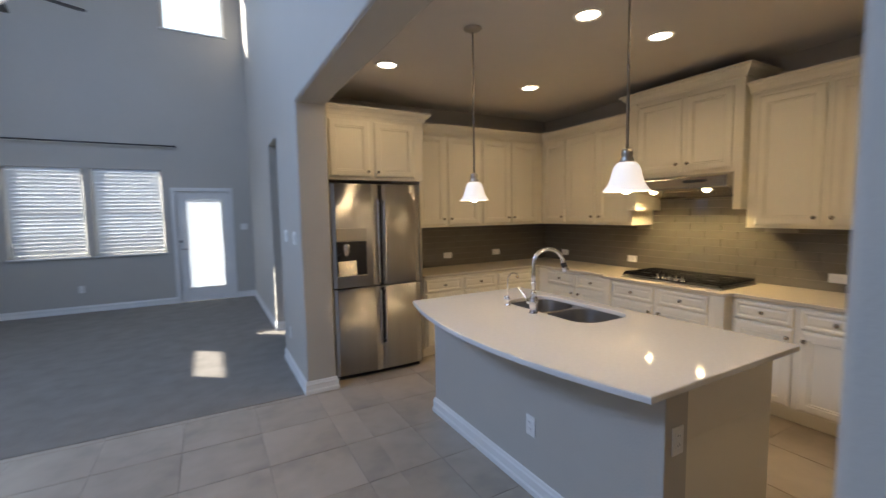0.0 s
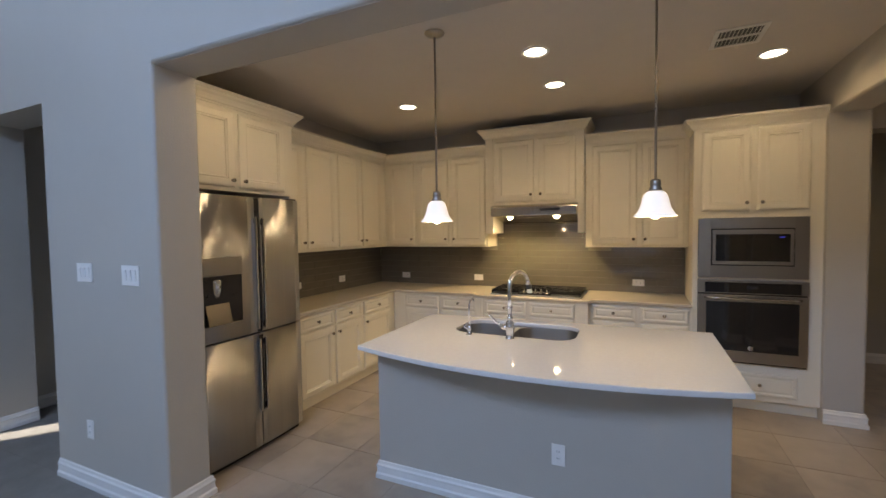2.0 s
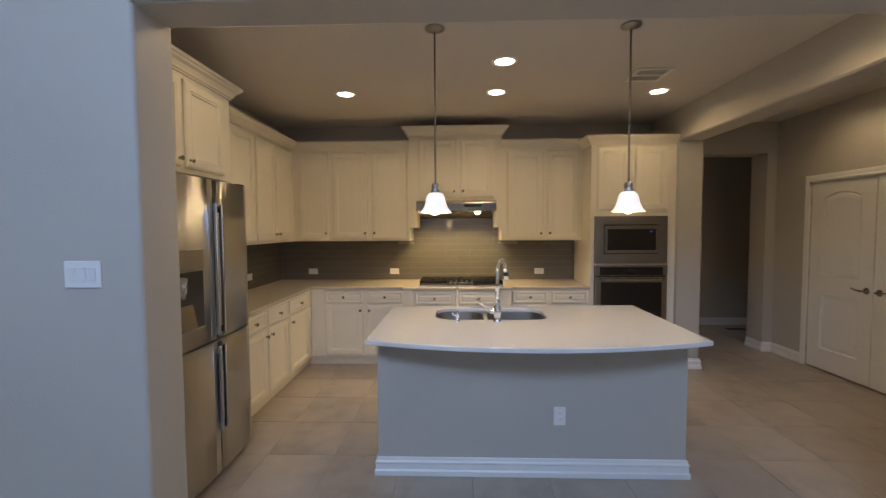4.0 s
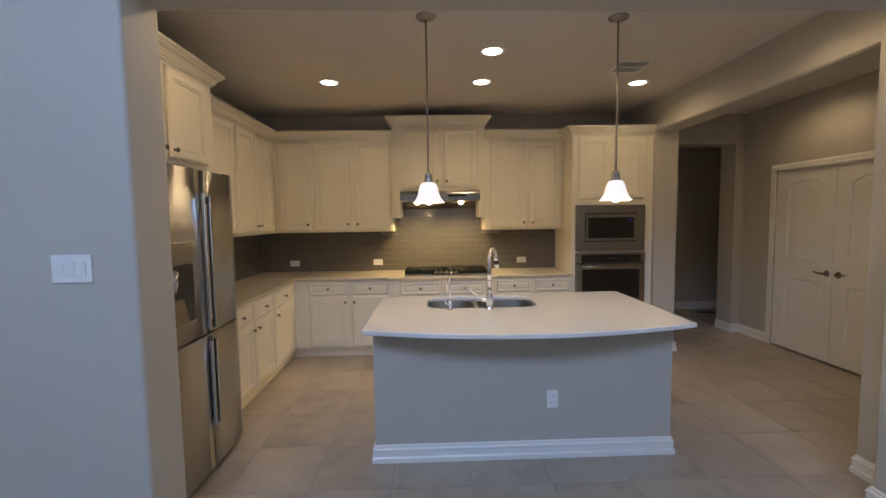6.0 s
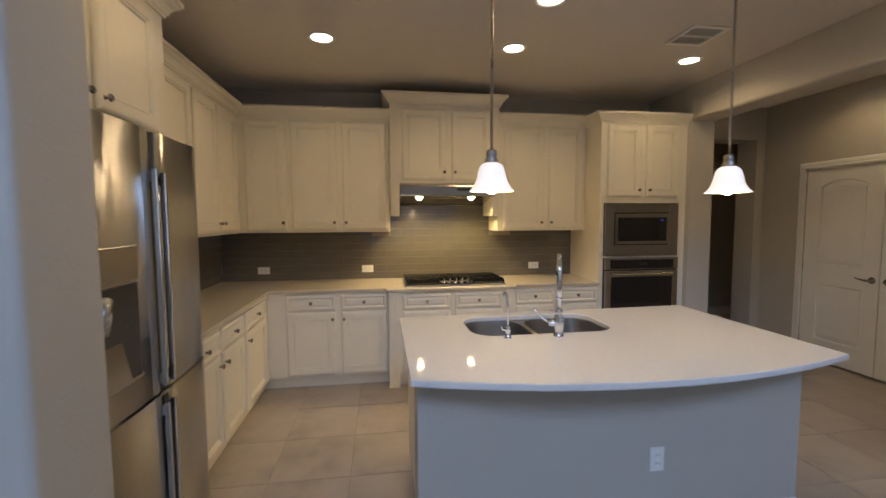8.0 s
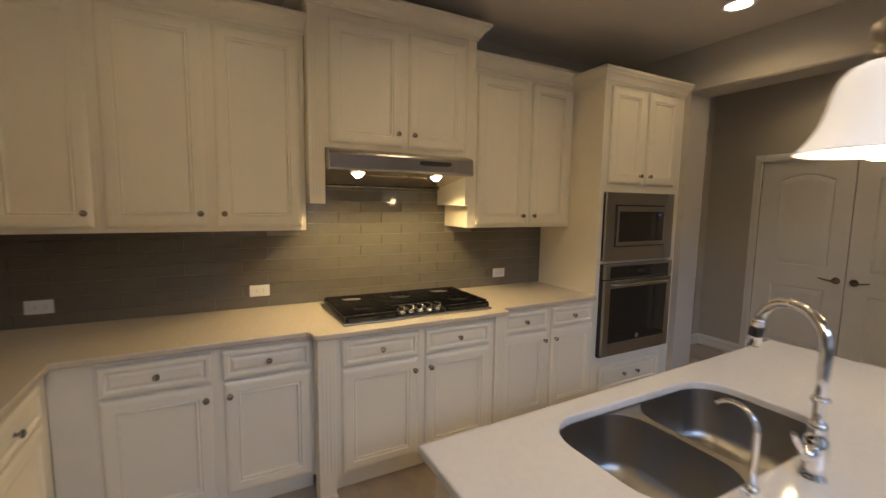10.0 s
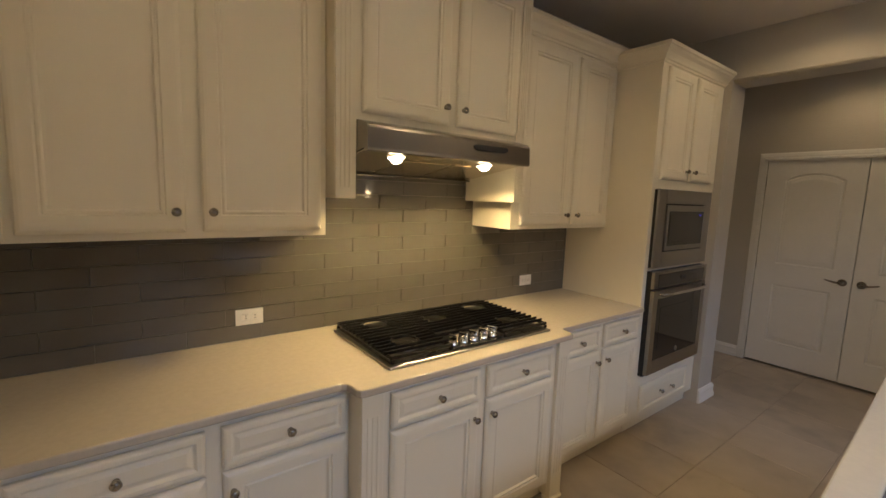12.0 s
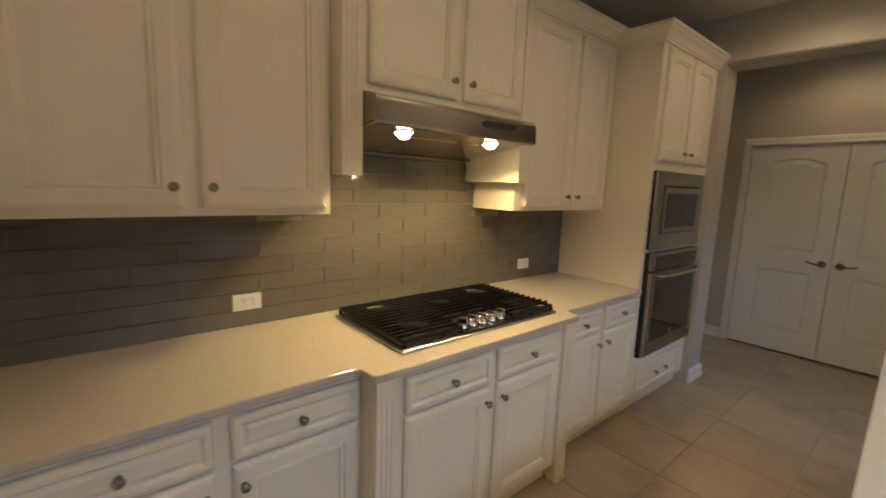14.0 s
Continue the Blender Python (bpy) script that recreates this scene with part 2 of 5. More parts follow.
def sweep(path, profile, closed=False, bm=None):
    """A moulding: profile pairs (out, up) carried along a level path; out is to the right of the way walked."""
    bm = bm or bmesh.new()
    pts, n, rings = [Vector(p) for p in path], len(path), []
    for i, p in enumerate(pts):
        a = pts[i - 1] if (closed or i) else None
        b = pts[(i + 1) % n] if (closed or i < n - 1) else None
        u = (p - a).normalized() if a is not None else None
        v = (b - p).normalized() if b is not None else None
        u, v = u or v, v or u
        nu, nv = Vector((u.y, -u.x, 0)), Vector((v.y, -v.x, 0))
        k = (nu + nv) / max(0.2, 1 + nu.dot(nv))
        rings.append([bm.verts.new(p + k * o + Vector((0, 0, h))) for o, h in profile])
    m = len(profile)
    for a, b in list(zip(rings, rings[1:])) + ([(rings[-1], rings[0])] if closed else []):
        for j in range(m):
            bm.faces.new([a[j], b[j], b[(j + 1) % m], a[(j + 1) % m]])
    if not closed:
        bm.faces.new(rings[0][::-1]), bm.faces.new(rings[-1])
    return bm


def inside(x, y, poly):
    odd = False
    for (ax, ay), (bx, by) in zip(poly, poly[1:] + poly[:1]):
        if (ay > y) != (by > y) and x < ax + (bx - ax) * (y - ay) / (by - ay):
            odd = not odd
    return odd


def slab(outline, z0, z1, holes=(), bev=0.0):
    """A level plate with an outline, holes through it, and a rounded rim."""
    bm = bmesh.new()
    steps = [(0, z0 + bev), (0, z1 - bev)] if not bev else [(bev, z0), (bev * 0.3, z0 + bev * 0.3), (0, z0 + bev), (0, z1 - bev), (bev * 0.3, z1 - bev * 0.3), (bev, z1)]
    edges = {0: [], 1: []}
    for poly, sign in [(outline, 1)] + [(h, -1) for h in holes]:
        rings = [[bm.verts.new((*p, z)) for p in offset_poly([Vector(q) for q in poly], sign * d)] for d, z in steps]
        k = len(poly)
        for a, b in zip(rings, rings[1:]):
            for i in range(k):
                f = bm.faces.new([a[i], a[(i + 1) % k], b[(i + 1) % k], b[i]])
        for side, ring in ((0, rings[0]), (1, rings[-1])):
            edges[side] += [bm.edges.get((ring[i], ring[(i + 1) % k])) for i in range(k)]
    bm.normal_update()
    for side in (0, 1):
        bmesh.ops.triangle_fill(bm, edges=edges[side], use_beauty=True, normal=(0, 0, 1 if side else -1))
    bm.normal_update()
    for f in [f for f in bm.faces if abs(f.normal.z) > 0.99 or f.normal.length < 0.5]:
        c = f.calc_center_median()
        if any(inside(c.x, c.y, h) for h in holes):
            bm.faces.remove(f)
    bmesh.ops.recalc_face_normals(bm, faces=bm.faces[:])
    return bm


def finish(name, bm, material):
    bmesh.ops.recalc_face_normals(bm, faces=bm.faces[:])
    me = bpy.data.meshes.new(name)
    bm.to_mesh(me)
    bm.free()
    me.materials.append(material)
    return new(name, me)


def part(name, bm, material, parent, label=""):
    ob = finish(name, bm, material)
    ob.parent = parent
    return tagged(ob, label)


def piece(name, bm, material, m=None, **tags):
    ob = finish(name, bm, material)
    if m is not None:
        ob.matrix_world = m
    return tagged(ob, **tags)


def thing(name, m, label, category, group="", kind=""):
    ob = new(name)
    ob.empty_display_size = 0.05
    ob.matrix_world = m
    return tagged(ob, label, category, group, kind)


def lamp(name, data, parent, m):
    ob = new(name, data)
    ob.parent = parent
    ob.matrix_basis = m
    return ob


# ---- structure ----
CZ, LZ = 2.85, 6.2
EX, NY, SY = 4.262, 4.69, -1.52


def wall(name, axis, a0, a1, u0, u1, z0, z1, openings=(), label="", material=None):
    """A wall from a0 to a1 thick, from u0 to u1 along the other axis, with openings (u0, u1, z0, z1) through it."""
    bm = bmesh.new()
    cuts = sorted({u0, u1, *[v for o in openings for v in o[:2]]})
    for c0, c1 in zip(cuts, cuts[1:]):
        spans, z = [], z0
        for o in sorted([o for o in openings if o[0] < (c0 + c1) / 2 < o[1]], key=lambda o: o[2]):
            if o[2] > z:
                spans.append((z, o[2]))
            z = o[3]
        if z < z1:
            spans.append((z, z1))
        for s0, s1 in spans:
            quad_box(bm, (a0, c0, s0) if axis == "x" else (c0, a0, s0), (a1, c1, s1) if axis == "x" else (c1, a1, s1))
    bmesh.ops.remove_doubles(bm, verts=bm.verts[:], dist=1e-5)
    return piece(name, bm, material or PAINT, kind="structure", label=label or "painted grey-beige drywall wall")


# WIN0, out of view, is shaped to throw the sun strip at the hall
WIN1, WIN2, WIN0 = (-2.80, -1.82, 0.96, 2.44), (-1.71, -0.71, 0.96, 2.44), (-3.62, -2.955, 0.96, 3.24)
DOOR, UPWIN = (-0.52, 0.36, 0.0, 2.06), (-0.556, 0.435, 4.93, 6.0)
FY, WX = 9.2, -4.2
# unseen west openings; the last is sized for the sun patch on the carpet
WESTWIN = [(0.8, 3.6, 0.8, 2.7), (0.6, 6.2, 3.6, 5.6), (7.955, 9.03, 0.96, 2.645)]
wall("wall_east", "x", EX, EX + 0.28, SY, 4.97, 0, CZ, [(-1.402, -0.45, 0, 2.47)])
wall("wall_north", "y", NY, NY + 0.15, 0.93, EX, 0, CZ)
RB = 0.02


def arc_pts(cx, cy, a0, n=5, r=RB):
    """A quarter of a bullnose about (cx, cy), from the angle a0 on."""
    return [(cx + r * math.cos(radians(a0 + 90 * i / n)), cy + r * math.sin(radians(a0 + 90 * i / n))) for i in range(n + 1)]


def lintel(bm, axis, a0, a1, u0, u1, z0, z1):
    """A wall over an opening, its lower edges rounded."""
    sec = arc_pts(a0 + RB, z0 + RB, 180) + arc_pts(a1 - RB, z0 + RB, 270) + [(a1, z1), (a0, z1)]
    ends = [[bm.verts.new((a, u, z) if axis == "x" else (u, a, z)) for a, z in sec] for u in (u0, u1)]
    for i in range(len(sec)):
        j = (i + 1) % len(sec)
        bm.faces.new([ends[0][i], ends[0][j], ends[1][j], ends[1][i]]).smooth = i not in (5, 11, 12, 13)
    bm.faces.new(ends[0]), bm.faces.new(ends[1])


bm = slab(arc_pts(0.667 + RB, 3.80 + RB, 180) + arc_pts(0.93 - RB, 3.80 + RB, 270) + [(0.93, 4.95), (0.667, 4.95)], 0, 2.54)
join(bm, slab(arc_pts(0.93 - RB, 0.24 - RB, 0) + arc_pts(0.667 + RB, 0.24 - RB, 90) + [(0.667, -3.0), (0.93, -3.0)], 0, 2.54))
quad_box(bm, (0.667, 3.80, 2.54), (0.93, 4.95, LZ))
quad_box(bm, (0.667, -3.0, 2.54), (0.93, 0.24, LZ))
lintel(bm, "x", 0.667, 0.93, 0.24, 3.80, 2.54, LZ)
bmesh.ops.remove_doubles(bm, verts=bm.verts[:], dist=1e-4)
piece("wall_divider", bm, PAINT, kind="structure", label="painted grey-beige drywall wall with rounded corners round a wide opening")
wall("wall_divider_far", "x", 0.745, 1.05, 4.95, FY, 0, LZ, [(4.95, 6.2, 0, 2.53)])
wall("wall_far", "y", FY, FY + 0.18, WX - 0.2, 1.05, 0, LZ, [WIN0, WIN1, WIN2, DOOR, UPWIN])
wall("wall_west", "x", WX - 0.2, WX, -3.2, FY, 0, LZ, WESTWIN)
wall("wall_south", "y", -3.2, -3.0, WX, 0.93, 0, LZ, [(-3.1, -0.7, 0.8, 2.7)])
wall("wall_pantry", "y", SY - 0.14, SY, 0.93, EX + 0.28, 0, CZ, [(2.27, 3.74, 0, 2.07)])
wall("wall_stub", "y", -0.23, 0.02, 0.93, 1.22, 0, CZ)
piece("wall_pier", slab(arc_pts(3.57 + RB, -0.243 + RB, 180) + [(EX, -0.243), (EX, 0.02), (3.57, 0.02)], 0, CZ), PAINT, kind="structure", label="painted drywall pier beside the oven tower")
bm = bmesh.new()
lintel(bm, "y", -0.243, 0.02, 1.22, 3.5695, 2.502, CZ)
piece("beam", bm, PAINT, kind="structure", label="painted drywall beam between kitchen and breakfast passage")
wall("wall_corridor_end", "x", 5.72, 5.86, -2.9, 0.6, 0, 2.7)
wall("wall_corridor_north", "y", 0.5, 0.6, EX + 0.28, 5.72, 0, 2.7)
wall("wall_corridor_south", "y", -2.9, -2.8, EX + 0.28, 5.72, 0, 2.7)
wall("wall_corridor_side", "x", EX + 0.16, EX + 0.28, -2.8, SY - 0.14, 0, 2.7)
wall("wall_hall_end", "x", 2.6, 2.75, 4.84, 6.6, 0, 2.7)
wall("wall_hall_side", "y", 6.5, 6.6, 1.05, 2.6, 0, 2.7)
piece("ceiling_kitchen", box((0.93, SY - 0.14, CZ), (EX + 0.28, NY + 0.15, CZ + 0.12)), CEIL, kind="structure", label="painted kitchen ceiling with light texture")
piece("ceiling_living", box((WX - 0.2, -3.2, LZ), (1.05, FY + 0.18, LZ + 0.12)), CEIL, kind="structure", label="high painted ceiling of the living room")
piece("ceiling_corridor", box((EX + 0.28, -2.9, 2.7), (5.86, 0.6, 2.8)), CEIL, kind="structure", label="painted corridor ceiling")
piece("ceiling_hall", box((1.05, 4.84, 2.7), (2.75, 6.6, 2.8)), CEIL, kind="structure", label="painted hall ceiling")
piece("subfloor", box((WX - 0.2, -3.2, -0.12), (5.86, 3.82, -0.006)), FGROUT, kind="structure", label="grout bed under the porcelain floor tiles")
piece("subfloor_kitchen", box((0.667, 3.82, -0.12), (4.6, 4.84, -0.006)), FGROUT, kind="structure", label="grout bed under the kitchen floor tiles")
bm = bmesh.new()
box((WX, 3.82, -0.12), (0.667, FY, 0.004), 0.003, 1, bm)
box((0.667, 4.95, -0.12), (2.6, 6.5, 0.003), 0, 1, bm)
box((0.667, 6.5, -0.12), (0.745, FY, 0.003), 0, 1, bm)
piece("carpet", bm, CARPET, kind="structure", label="short-pile grey carpet of the living room")
piece("ground", box((-60, 9.4, -0.3), (60, 80, -0.2)), mat("ground", (0.16, 0.15, 0.10), 0.9, var=0.3, scale=1), kind="structure", label="dry garden ground outside the windows")

piece("patio", box((-6, 9.42, -0.2), (6, 13, -0.04)), mat("patio_concrete", (0.50, 0.48, 0.44), 0.85, var=0.1, scale=2, bump=0.3), kind="structure", label="pale concrete patio outside the garden door")
piece("backdrop", box((-90, 62, -2), (90, 62.2, 34)), glow("bright_hazy_sky", (0.86, 0.94, 1.0), 0.32), kind="structure", label="bright hazy sky beyond the garden")

BASE = [(0, 0), (0.021, 0), (0.021, 0.030), (0.014, 0.040), (0.0125, 0.074), (0.017, 0.080), (0.0165, 0.088), (0.010, 0.096), (0.006, 0.112), (0, 0.116)]


def baseboard(path, name="baseboard"):
    return piece(name, sweep([(*p, 0.002) for p in path], BASE), TRIM, kind="structure", label="white moulded wooden baseboard")


baseboard([(0.667, 4.95), (0.667, 3.80), (0.93, 3.80), (0.93, 3.93)])
baseboard([(0.93, 0.06), (0.93, 0.24), (0.667, 0.24), (0.667, -3.0)])
baseboard([(3.57, 0.019), (3.57, -0.243), (EX, -0.243), (EX, -0.45)])
baseboard([(1.22, SY), (0.93, SY), (0.93, -0.23), (1.22, -0.23), (1.22, 0.02), (0.93, 0.02), (0.93, 0.04)])
baseboard([(EX + 0.28, -1.402), (EX, -1.402), (EX, SY), (3.812, SY)])
baseboard([(5.72, 0.5), (5.72, -2.8)])
baseboard([(0.43, FY), (0.745, FY), (0.745, 6.2), (1.05, 6.2)])
baseboard([(WX, FY), (-0.59, FY)])
baseboard([(1.05, 6.5), (2.6, 6.5), (2.6, 4.84)])

# ---- cabinets ----
FACE = 0.021


def knob_mesh():
    return lathe([(0.0, 0.030), (0.007, 0.0295), (0.013, 0.026), (0.0155, 0.021), (0.014, 0.016), (0.008, 0.012), (0.0055, 0.008), (0.006, 0.003), (0.010, 0.0), (0.0, 0.0)], 14)


KNOB = None


def add_knob(parent, x, y, z):
    """A round knob on a front that faces -y."""
    global KNOB
    if KNOB is None:
        ob = part("knob", knob_mesh(), PEWTER, parent, "small round pewter knob")
        KNOB = ob.data
    else:
        ob = new("knob", KNOB)
        ob.parent = parent
        tagged(ob, "small round pewter knob")
    ob.matrix_basis = pose(x, y, z, 90, 0, 0)
    return ob


DOOR_STEPS = [(0.0, 0.0), (0.0, 0.009), (0.005, 0.015), (0.014, 0.0195), (0.024, 0.021), (0.056, 0.021), (0.061, 0.0145), (0.066, 0.0175), (0.071, 0.0175), (0.076, 0.0085), (0.086, 0.008)]
DRAWER_STEPS = [(0.0, 0.0), (0.0, 0.012), (0.006, 0.019), (0.012, 0.021), (0.024, 0.021), (0.032, 0.012), (0.036, 0.0115), (0.050, 0.0165), (0.052, 0.0165)]


def panel(x0, x1, z0, z1, y, steps):
    """A moulded front with a raised field, facing -y from the plane y."""
    bm = bmesh.new()
    rings = [[bm.verts.new((a, y - d, b)) for a, b in ((x0 + i, z0 + i), (x1 - i, z0 + i), (x1 - i, z1 - i), (x0 + i, z1 - i))] for i, d in steps]
    for a, b in zip(rings, rings[1:]):
        for k in range(4):
            bm.faces.new([a[k], a[(k + 1) % 4], b[(k + 1) % 4], b[k]])
    bm.faces.new(rings[-1]), bm.faces.new(rings[0][::-1])
    return bm


def front(parent, kind, x0, x1, z0, z1, y, knobs):
    """A door or drawer front on thin bumpers, a narrow gap before the carcass."""
    y -= 0.003
    ob = part(kind, panel(x0, x1, z0, z1, y, DOOR_STEPS if kind == "door" else DRAWER_STEPS), CAB, parent)
    for kx, kz in knobs:
        add_knob(ob, kx, y - FACE, kz)
    return ob


def base_cabinet(m, w, d, cols, label, group="", blind=0.0):
    """A base unit: carcass with toe space, and for each column (x0, x1, knob side) a drawer over a door."""
    t = thing("base_cabinet", m, label, "cabinet", group)
    bm = bmesh.new()
    box((0, -d, 0.10), (w, -0.002, 0.883), 0.0015, 1, bm)
    part("body", bm, CAB, t)
    part("toe_kick", box((0.001, -d + 0.055, 0.001), (w - 0.001, -d + 0.075, 0.10)), CAB, t)
    for x0, x1, side in cols:
        c = (x0 + x1) / 2
        front(t, "drawer_front", x0, x1, 0.722, 0.862, -d, [(c, 0.793)])
        front(t, "door", x0, x1, 0.125, 0.708, -d, [((x1 - 0.028) if side > 0 else (x0 + 0.028), 0.642)])
    return t


def wall_cabinet(m, w, d, z0, z1, doors, kz, label, group="", name="wall_cabinet"):
    t = thing(name, m, label, "cabinet", group)
    part("body", box((0, -d, z0), (w, -0.002, z1), 0.0015, 1), CAB, t)
    for x0, x1, a, b, side in doors:
        front(t, "door", x0, x1, a, b, -d, [((x1 - 0.03) if side > 0 else (x0 + 0.03), kz)])
    return t


def east(y, z=0.0):
    """A pose on the east wall: its x runs towards -y, its -y into the room."""
    return pose(EX, y, z, 0, 0, -90)


def north(x, z=0.0):
    return pose(x, NY, z)


BD = EX - 3.625
base_cabinet(east(4.0945), 0.1445, BD, [], "cream-painted corner filler panel of the base cabinets", "east base cabinets")
base_cabinet(east(3.950), 0.93, BD, [(0.02, 0.455, 1), (0.50, 0.915, -1)], "cream-painted base cabinet with two drawers and two doors", "east base cabinets")
base_cabinet(east(1.835), 0.89, BD, [(0.03, 0.420, 1), (0.465, 0.865, -1)], "cream-painted base cabinet with two drawers beside the oven tower", "east base cabinets")
bump = base_cabinet(east(3.02), 1.185, EX - 3.535, [(0.125, 0.565, 1), (0.610, 1.055, -1)], "cream-painted base cabinet standing forward under the cooktop, with corner posts", "east base cabinets")
for x in (0.0, 1.095):
    d = EX - 3.535
    bm = box((x, -d - 0.022, 0.0225), (x + 0.09, -d, 0.883), 0.002, 1)
    box((x, -d, 0.0225), (x + 0.09, -d + 0.054, 0.0995), 0.001, 1, bm)
    post = part("post", bm, CAB, bump, "fluted corner post with a foot")
    for k in range(3):
        part("flute", box((x + 0.020 + 0.020 * k, -d - 0.0255, 0.16), (x + 0.030 + 0.020 * k, -d - 0.0225, 0.80), 0.0012, 1), CAB, post)
    part("foot", box((x - 0.006, -d - 0.030, 0.001), (x + 0.096, -d + 0.029, 0.0222), 0.006, 2), CAB, post)
ND = NY - 4.095
base_cabinet(north(1.985), 0.96, ND, [(0.02, 0.475, 1), (0.515, 0.935, -1)], "cream-painted base cabinet with two drawers beside the refrigerator", "north base cabinets")
nc = base_cabinet(north(2.945), 0.678, ND, [(0.025, 0.555, -1)], "cream-painted base cabinet with a single drawer and door at the corner", "north base cabinets")
part("toe_return", box((0.6772, -ND + 0.055, 0.001), (0.734, -ND + 0.075, 0.0995)), CAB, nc)
part("toe_return", box((0.735, -ND - 0.002, 0.001), (0.755, -ND + 0.075, 0.0995)), CAB, nc)

UD = EX - 3.93
UZ0, UZ1 = 1.42, 2.53
wall_cabinet(east(4.385), 0.445, UD, UZ0, UZ1, [(0.06, 0.425, 1.445, 2.475, 1)], 1.515, "cream-painted wall cabinet with a single raised-panel door", "east wall cabinets")
wall_cabinet(east(3.940), 0.950, UD, UZ0, UZ1, [(0.026, 0.450, 1.445, 2.475, 1), (0.50, 0.925, 1.445, 2.475, -1)], 1.515, "cream-painted wall cabinet with two raised-panel doors", "east wall cabinets")
wall_cabinet(east(1.900), 0.953, UD, UZ0, UZ1, [(0.065, 0.495, 1.445, 2.475, 1), (0.54, 0.915, 1.445, 2.475, -1)], 1.505, "cream-painted wall cabinet with two doors beside the oven tower", "east wall cabinets")
hc = wall_cabinet(east(2.985), 1.08, EX - 3.855, 1.895, 2.66, [(0.115, 0.555, 1.925, 2.60, 1), (0.60, 0.995, 1.925, 2.60, -1)], 2.0, "cream-painted raised cabinet over the range hood with fluted posts", name="hood_cabinet")
for x, pw in ((0.0, 0.09), (1.015, 0.065)):
    d = EX - 3.855
    bm = box((x, -d, 1.575), (x + pw, -0.002, 1.8945), 0.0, 1)
    box((x, -d - 0.012, 1.575), (x + pw, -d, 2.655), 0.002, 1, bm)
    bmesh.ops.remove_doubles(bm, verts=bm.verts[:], dist=0.003)
    post = part("post", bm, CAB, hc, "fluted post beside the hood")
    for k in range(3):
        part("flute", box((x + pw * (0.22 + 0.21 * k), -d - 0.0155, 1.62), (x + pw * (0.33 + 0.21 * k), -d - 0.0118, 2.58), 0.0012, 1), CAB, post)
wall_cabinet(north(2.05), 0.885, NY - 4.385, UZ0, UZ1, [(0.03, 0.375, 1.445, 2.475, 1), (0.415, 0.855, 1.445, 2.475, -1)], 1.515, "cream-painted wall cabinet with two doors beside the refrigerator", "north wall cabinets")
wall_cabinet(north(2.935), 0.995, NY - 4.385, UZ0, UZ1, [(0.02, 0.435, 1.445, 2.475, 1), (0.465, 0.885, 1.445, 2.475, -1)], 1.515, "cream-painted wall cabinet with two doors meeting the corner", "north wall cabinets")
fc = wall_cabinet(north(0.945), 1.075, NY - 4.12, 1.925, 2.545, [(0.075, 0.480, 1.955, 2.50, 1), (0.525, 0.965, 1.955, 2.50, -1)], 2.005, "cream-painted deep cabinet over the refrigerator", name="refrigerator_cabinet")
part("side_panel", box((1.026, -(NY - 4.12), 0.002), (1.0395, -0.003, 1.924), 0.0015, 1), CAB, fc)

# oven tower
tw = thing("oven_tower", east(0.945), "tall cream-painted cabinet holding a microwave and a wall oven", "cabinet")
TD = EX - 3.624
bm = bmesh.new()
box((0, -TD, 0.10), (0.925, -0.002, 2.50), 0.0015, 1, bm)
part("body", bm, CAB, tw)
part("toe_kick", box((0.001, -TD + 0.05, 0.001), (0.924, -TD + 0.07, 0.10)), CAB, tw)
front(tw, "door", 0.065, 0.425, 1.755, 2.455, -TD, [(0.395, 1.82)])
front(tw, "door", 0.475, 0.825, 1.755, 2.455, -TD, [(0.505, 1.82)])
front(tw, "drawer_front", 0.075, 0.77, 0.150, 0.345, -TD, [(0.345, 0.25), (0.505, 0.25)])

CROWN = [(0.0, 0.0), (0.010, 0.0), (0.012, 0.012), (0.020, 0.016), (0.026, 0.030), (0.038, 0.048), (0.056, 0.062), (0.062, 0.072), (0.072, 0.078), (0.072, 0.098), (0.0, 0.098)]


def crown(path, z, label):
    piece("crown_moulding", sweep([(*p, z) for p in path], CROWN), CAB, label=label, category="moulding")


g = 0.001
crown([(3.93 - g, 1.90), (3.93 - g, 0.945 + g)], 2.5, "cream crown moulding on the wall cabinet")
crown([(2.05, 4.385 - g), (3.93 - g, 4.385 - g), (3.93 - g, 2.985)], 2.5, "cream crown moulding turning the corner of the wall cabinets")
crown([(EX, 2.985 + g), (3.843, 2.985 + g), (3.843, 1.905 - g), (EX, 1.905 - g)], 2.645, "cream crown moulding on the raised hood cabinet")
crown([(0.945, 4.12 - g), (2.02 + g, 4.12 - g), (2.02 + g, 4.385)], 2.53, "cream crown moulding on the refrigerator cabinet")
crown([(3.93, 0.945 + g), (3.624 - g, 0.945 + g), (3.624 - g, 0.021)], 2.472, "cream crown moulding on the oven tower")

# ---- worktops ----
ctr = [(1.985, 4.069), (3.595, 4.069), (3.595, 3.062), (3.585, 3.046), (3.560, 3.040), (3.525, 3.038), (3.508, 3.028), (3.503, 3.012),
       (3.503, 1.843), (3.508, 1.827), (3.525, 1.817), (3.560, 1.815), (3.585, 1.809), (3.595, 1.793), (3.595, 0.947), (EX - 0.002, 0.947), (EX - 0.002, 4.688), (1.985, 4.688)]
piece("worktop", slab(ctr, 0.884, 0.914, bev=0.006), QUARTZ_B, label="pale beige quartz worktop running round the corner with a stepped front", category="worktop")

